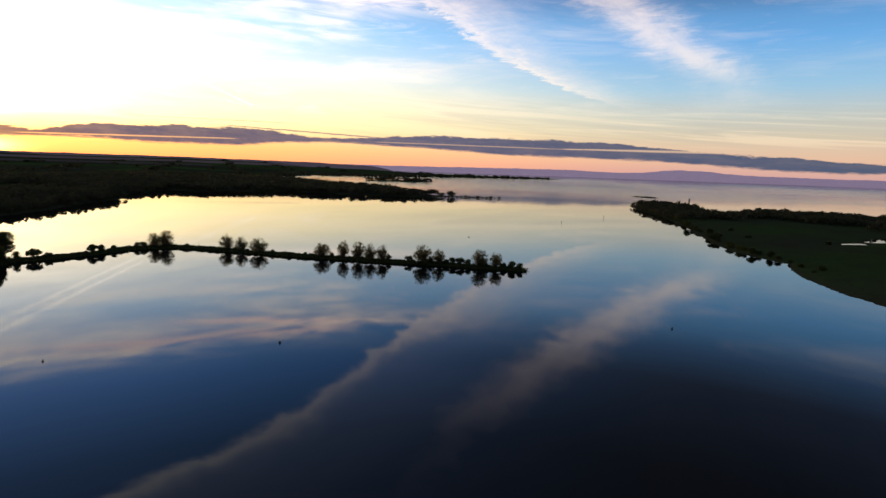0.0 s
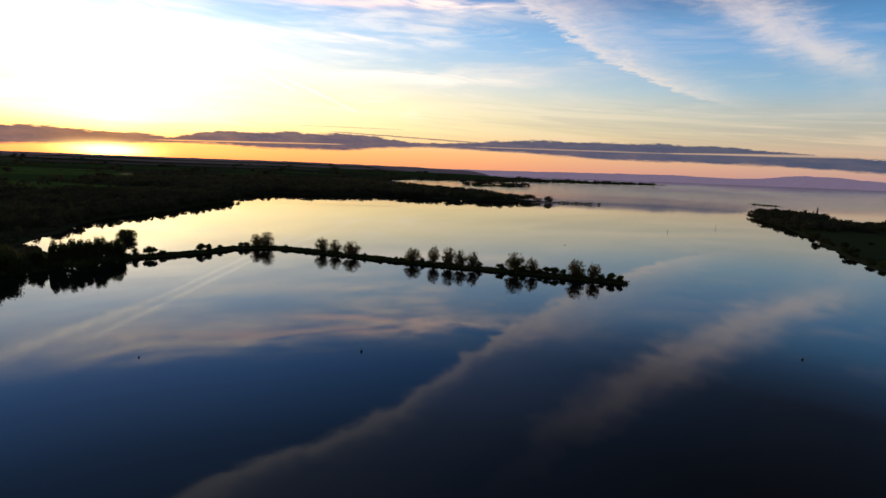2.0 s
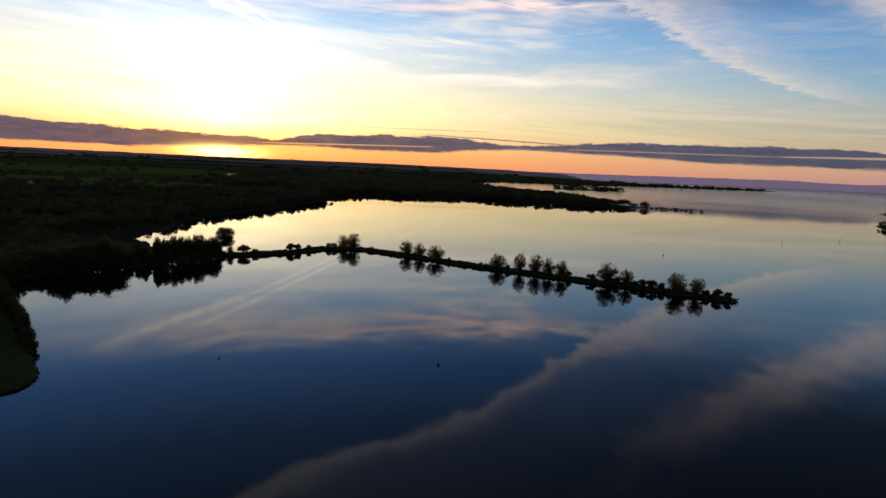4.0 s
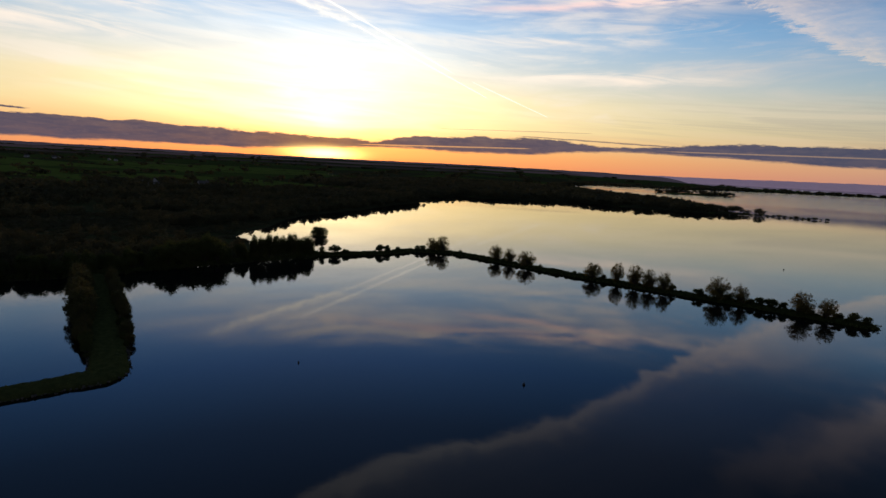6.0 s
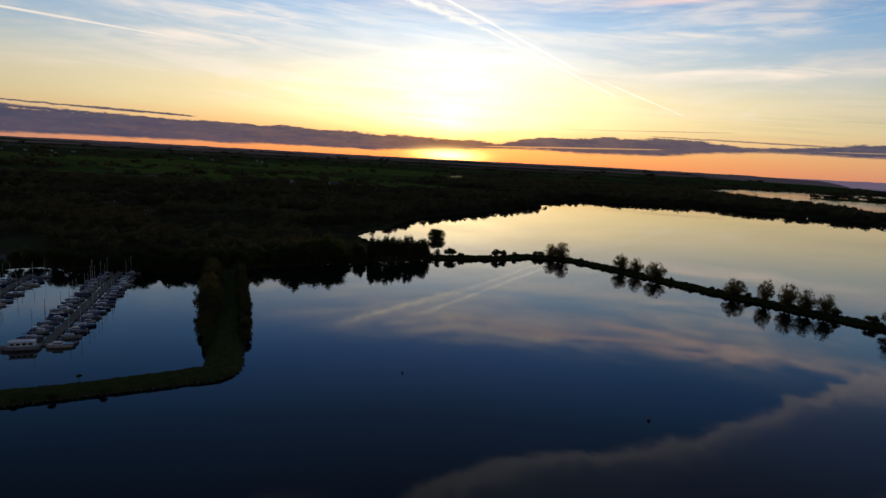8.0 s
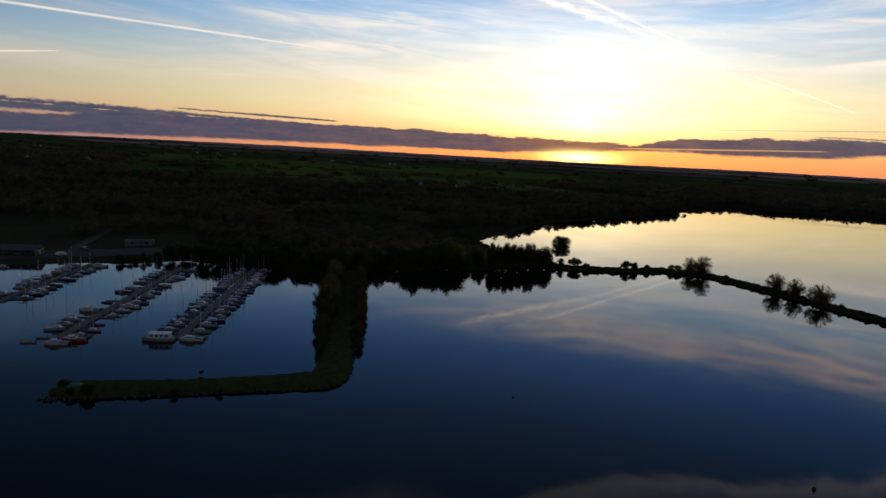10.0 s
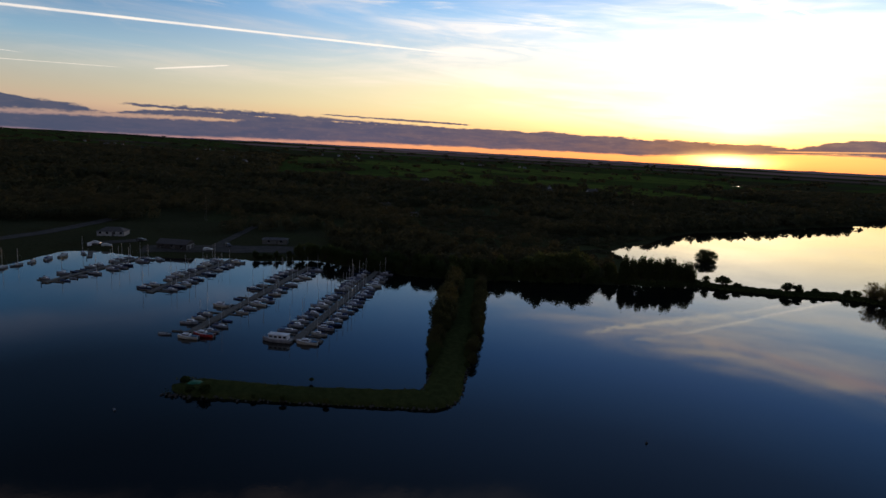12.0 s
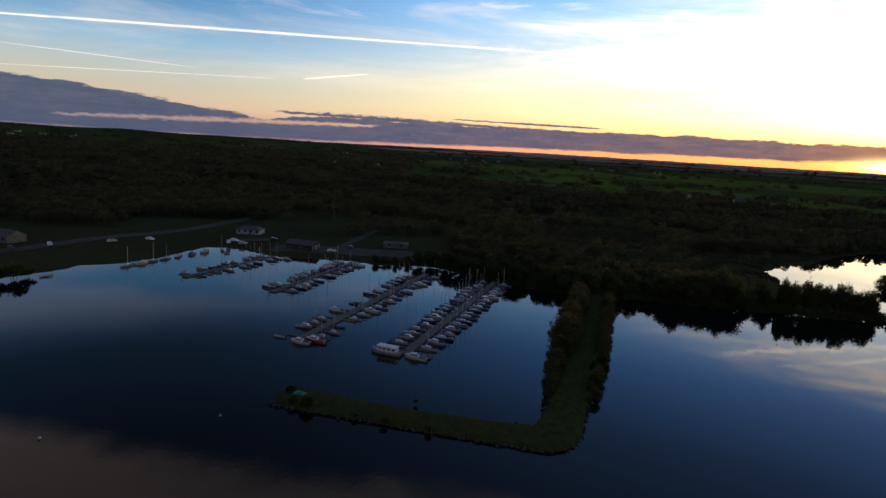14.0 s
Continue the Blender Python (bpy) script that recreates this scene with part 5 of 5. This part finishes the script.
stand(house("clubhouse", "low white pavilion with a dark hipped roof", "building", 12.5, 8, 2.5, 1.4, M_RENDER, M_SLATE, 4, False, False), -342, 7.5, 80)
hall = house("boathouse", "long tarred boathouse with a white end wall", "building", 14, 7, 2.7, 1.3, M_TARRED, M_SLATE, 3, True, False)
part("end_wall", box("end_wall", 0.14, 6.6, 2.5, M_RENDER, (7.1, 0, -0.4), 0.02), hall, "white rendered end wall")
for y in (-1.9, 1.9):
    part("boat_door", box("boat_door", 0.06, 2.2, 2.0, M_SLATE, (7.2, y, -0.35), 0.02), hall)
stand(hall, -304.5, 38, 64)
stand(house("shed", "low grey flat-roofed storage shed", "building", 12, 6, 2.6, 0.3, M_BLOCK, M_SLATE, 2, False, False), -312, 83.5, 78)
stand(house("boathouse", "dark-roofed workshop beside the boat park", "building", 16, 8, 3.2, 1.8, M_BLOCK, M_SLATE, 3, True, False), -300, -88, 60)
COTTAGE = house("cottage", "white gabled farmhouse with a slate roof", "house", 12, 7, 4.4, 3.2, M_RENDER, M_SLATE, 4, True, True, "houses among the trees")
stand(COTTAGE, -730, 505, 70)


def settle(x, y, turn, s=1.0):
    z = float(height(np.array([x], float), np.array([y], float))[0])
    return copy_thing(COTTAGE, pose(x, y, z + 0.2, 0, 0, turn) @ Matrix.Diagonal((s, s, s, 1)))


for x, y, t, s in ((-742, 524, 150, 1.2), (-722, 512, 100, 0.8), (-748, 508, 30, 0.9), (-700, 571, 75, 1.2), (-694, 584, 20, 0.8), (-690, 478, 60, 0.7), (-476, 189, 80, 0.75), (-424, 197, 70, 0.5), (-832, 356, 20, 1.1), (-824, 366, 110, 0.9), (-680, 535, 60, 0.7)):
    settle(x, y, t, s)
for k in range(55):
    a0, r0 = ((-97, 2350), (-96, 2450), (-97, 2300), (-88, 2300), (-76, 2600), (-60, 2500), (-118, 2900), (-114, 2750), (-97, 2550), (-86, 1380), (-116.5, 2950))[k % 11]
    a1, r1 = radians(a0 + g.normal() * 1.8), r0 * g.uniform(0.9, 1.12)
    x, y = r1 * math.sin(a1), r1 * math.cos(a1)
    settle(x, y, g.uniform(0, 180), g.uniform(0.8, 1.3))


def car(label, paint):
    ob = thing("car", label, "car", "cars parked in the yard")
    bm = bmesh.new()
    side = ((-2.1, 0.35), (-2.1, 0.85), (-1.9, 0.95), (-1.45, 1.4), (0.35, 1.42), (1.0, 0.95), (2.0, 0.8), (2.1, 0.4))
    ring = [[bm.verts.new((x, y * (0.82 if z > 1.1 else 1.0), z)) for x, z in side] for y in (-0.85, 0.85)]
    for k in range(len(side)):
        j = (k + 1) % len(side)
        bm.faces.new((ring[0][k], ring[0][j], ring[1][j], ring[1][k]))
    bm.faces.new(ring[0]); bm.faces.new(ring[1])
    part("body", made("body", bm, paint), ob)
    for e in (-1, 1):
        part("window", box("window", 1.7, 0.02, 0.34, M_GLASS, (-0.5, e * 0.765, 1.0), 0.0, 0.9), ob)
        for x in (-1.3, 1.3):
            w, f = tube([(x, e * 0.68, 0.33), (x, e * 0.78, 0.33), (x, e * 0.88, 0.33)], [0.33, 0.34, 0.32], 12)
            wl = part("wheel", mesh_of("wheel", w, f, M_TYRE, True), ob)
            part("rim", box("rim", 0.34, 0.03, 0.34, M_ALU, (x, e * 0.87, 0.16), 0.05), wl)
    part("windscreen", box("windscreen", 0.5, 1.3, 0.04, M_GLASS, (0.72, 0, 1.18), 0.0), ob)
    return ob


for k, (x, y, t) in enumerate(((-314, 2, 10), (-312.5, 9, 95), (-323, 22, 80), (-291, -66, 30), (-303, -46, 120), (-280, -75, 40), (-312, -33, 60), (-297, 52, 100), (-306, 61, 20), (-318, 4, 70))):
    stand(car(("white hatchback parked on the gravel yard", "silver hatchback parked beside the track", "dark hatchback parked near the sheds")[k % 3], M_CAR[k % 3]), x, y, t)
# lit pool far off, catching the low sun
pool = np.array([(math.cos(q) * 17 * (1 + 0.2 * math.sin(3 * q)), math.sin(q) * 7, 0) for q in np.linspace(0, 2 * np.pi, 28, endpoint=False)])
z = float(height(np.array([-1168.0]), np.array([1412.0]))[0])
me = mesh_of("pool", np.r_[pool, [(0, 0, 0)]], np.array([(k, (k + 1) % 28, 28) for k in range(28)]), M_POOL)
ob = new("water", me)
ob.location, ob.rotation_euler = (-1168, 1412, z + 0.9), (0, 0, radians(40))
tagged(ob, "small farm pool glinting in the sunset", "pond", kind="structure")


def buoy(x, y, s, mat, label):
    ob = thing("buoy", label, "buoy", "mooring buoys")
    ob.location = (x, y, 0)
    bm = bmesh.new()
    bmesh.ops.create_uvsphere(bm, u_segments=12, v_segments=8, radius=0.34 * s)
    for v in bm.verts:
        v.co.z = v.co.z * 1.15 + 0.12 * s
    part("float", made("float", bm, mat, True), ob)
    part("ring", rod("ring", (0, 0, 0.5 * s), (0, 0, 0.95 * s), 0.05 * s, 0.04 * s, M_PILE), ob)


# the float at (-97, 130) stands in for a small thing moving on the lake
for x, y, s, mt, lb in ((-45, 150.5, 1.0, M_BUOY, "dark mooring buoy floating on the lake"), (77, 179, 0.9, M_BUOY, "dark mooring buoy floating on the lake"), (-97, 130, 0.7, M_BUOY, "dark mooring buoy floating on the lake"), (-130, 9.5, 0.8, M_HULL, "white mooring buoy floating off the breakwater"),
                        (-137, 37, 0.7, M_HULL, "white mooring buoy floating off the breakwater"), (19, 413, 1.1, M_BUOY, "dark mooring buoy floating on the lake")):
    buoy(x, y, s, mt, lb)
for x, y, h in ((182, 633, 3.2), (117, 551, 2.2)):
    ob = thing("channel_marker", "thin dark marker post standing in the lake", "marker post", "channel markers")
    ob.location = (x, y, 0)
    part("post", rod("post", (0, 0, -2), (0, 0, h), 0.13, 0.1, M_PILE), ob)
    part("topmark", box("topmark", 0.5, 0.5, 0.5, M_BUOY, (0, 0, h), 0.05, 0.6), ob)
# slender tower on the peninsula, and a mast behind the yard
ob = thing("tower", "slender dark tower rising above the peninsula trees", "tower")
ob.location = (408, 930, 1.0)
part("shaft", box("shaft", 2.6, 2.6, 12, M_BLOCK, (0, 0, 0), 0.1, 0.6), ob)
part("cap", box("cap", 2.2, 2.2, 2.4, M_SLATE, (0, 0, 12), 0.1, 0.25), ob)
ob = thing("lattice_mast", "thin grey mast among the trees behind the yard", "mast")
ob.location = (-393, 50, 1.5)
for e, q in ((0.5, 0.5), (-0.5, 0.5), (0, -0.6)):
    part("leg", rod("leg", (e, q, 0), (e * 0.3, q * 0.3, 17), 0.07, 0.05, M_PILE, 5), ob)
for k in range(8):
    u = 1 - 0.7 * (k * 2 + 1) / 17
    part("brace", rod("brace", (0.5 * u, 0.5 * u, k * 2 + 0.5), (-0.5 * u, 0.5 * u, k * 2 + 2.2), 0.03, 0.03, M_PILE, 4), ob)
# the green cover at the breakwater's end
bm = bmesh.new()
bmesh.ops.create_grid(bm, x_segments=8, y_segments=6, size=1.0)
for v in bm.verts:
    v.co = Vector((v.co.x * 1.9, v.co.y * 1.3, 0.55 * (1 - v.co.x ** 4) * (1 - v.co.y ** 4) + 0.12 * noise.noise(v.co * 3)))
ob = new("tarpaulin", made("tarpaulin", bm, M_TARP, True))
ob.matrix_world = pose(-143.6, 51.0, 1.2, 0, 0, 60) @ Matrix.Diagonal((0.75, 0.75, 0.75, 1))
tagged(ob, "crumpled green tarpaulin on the breakwater grass", "tarpaulin")
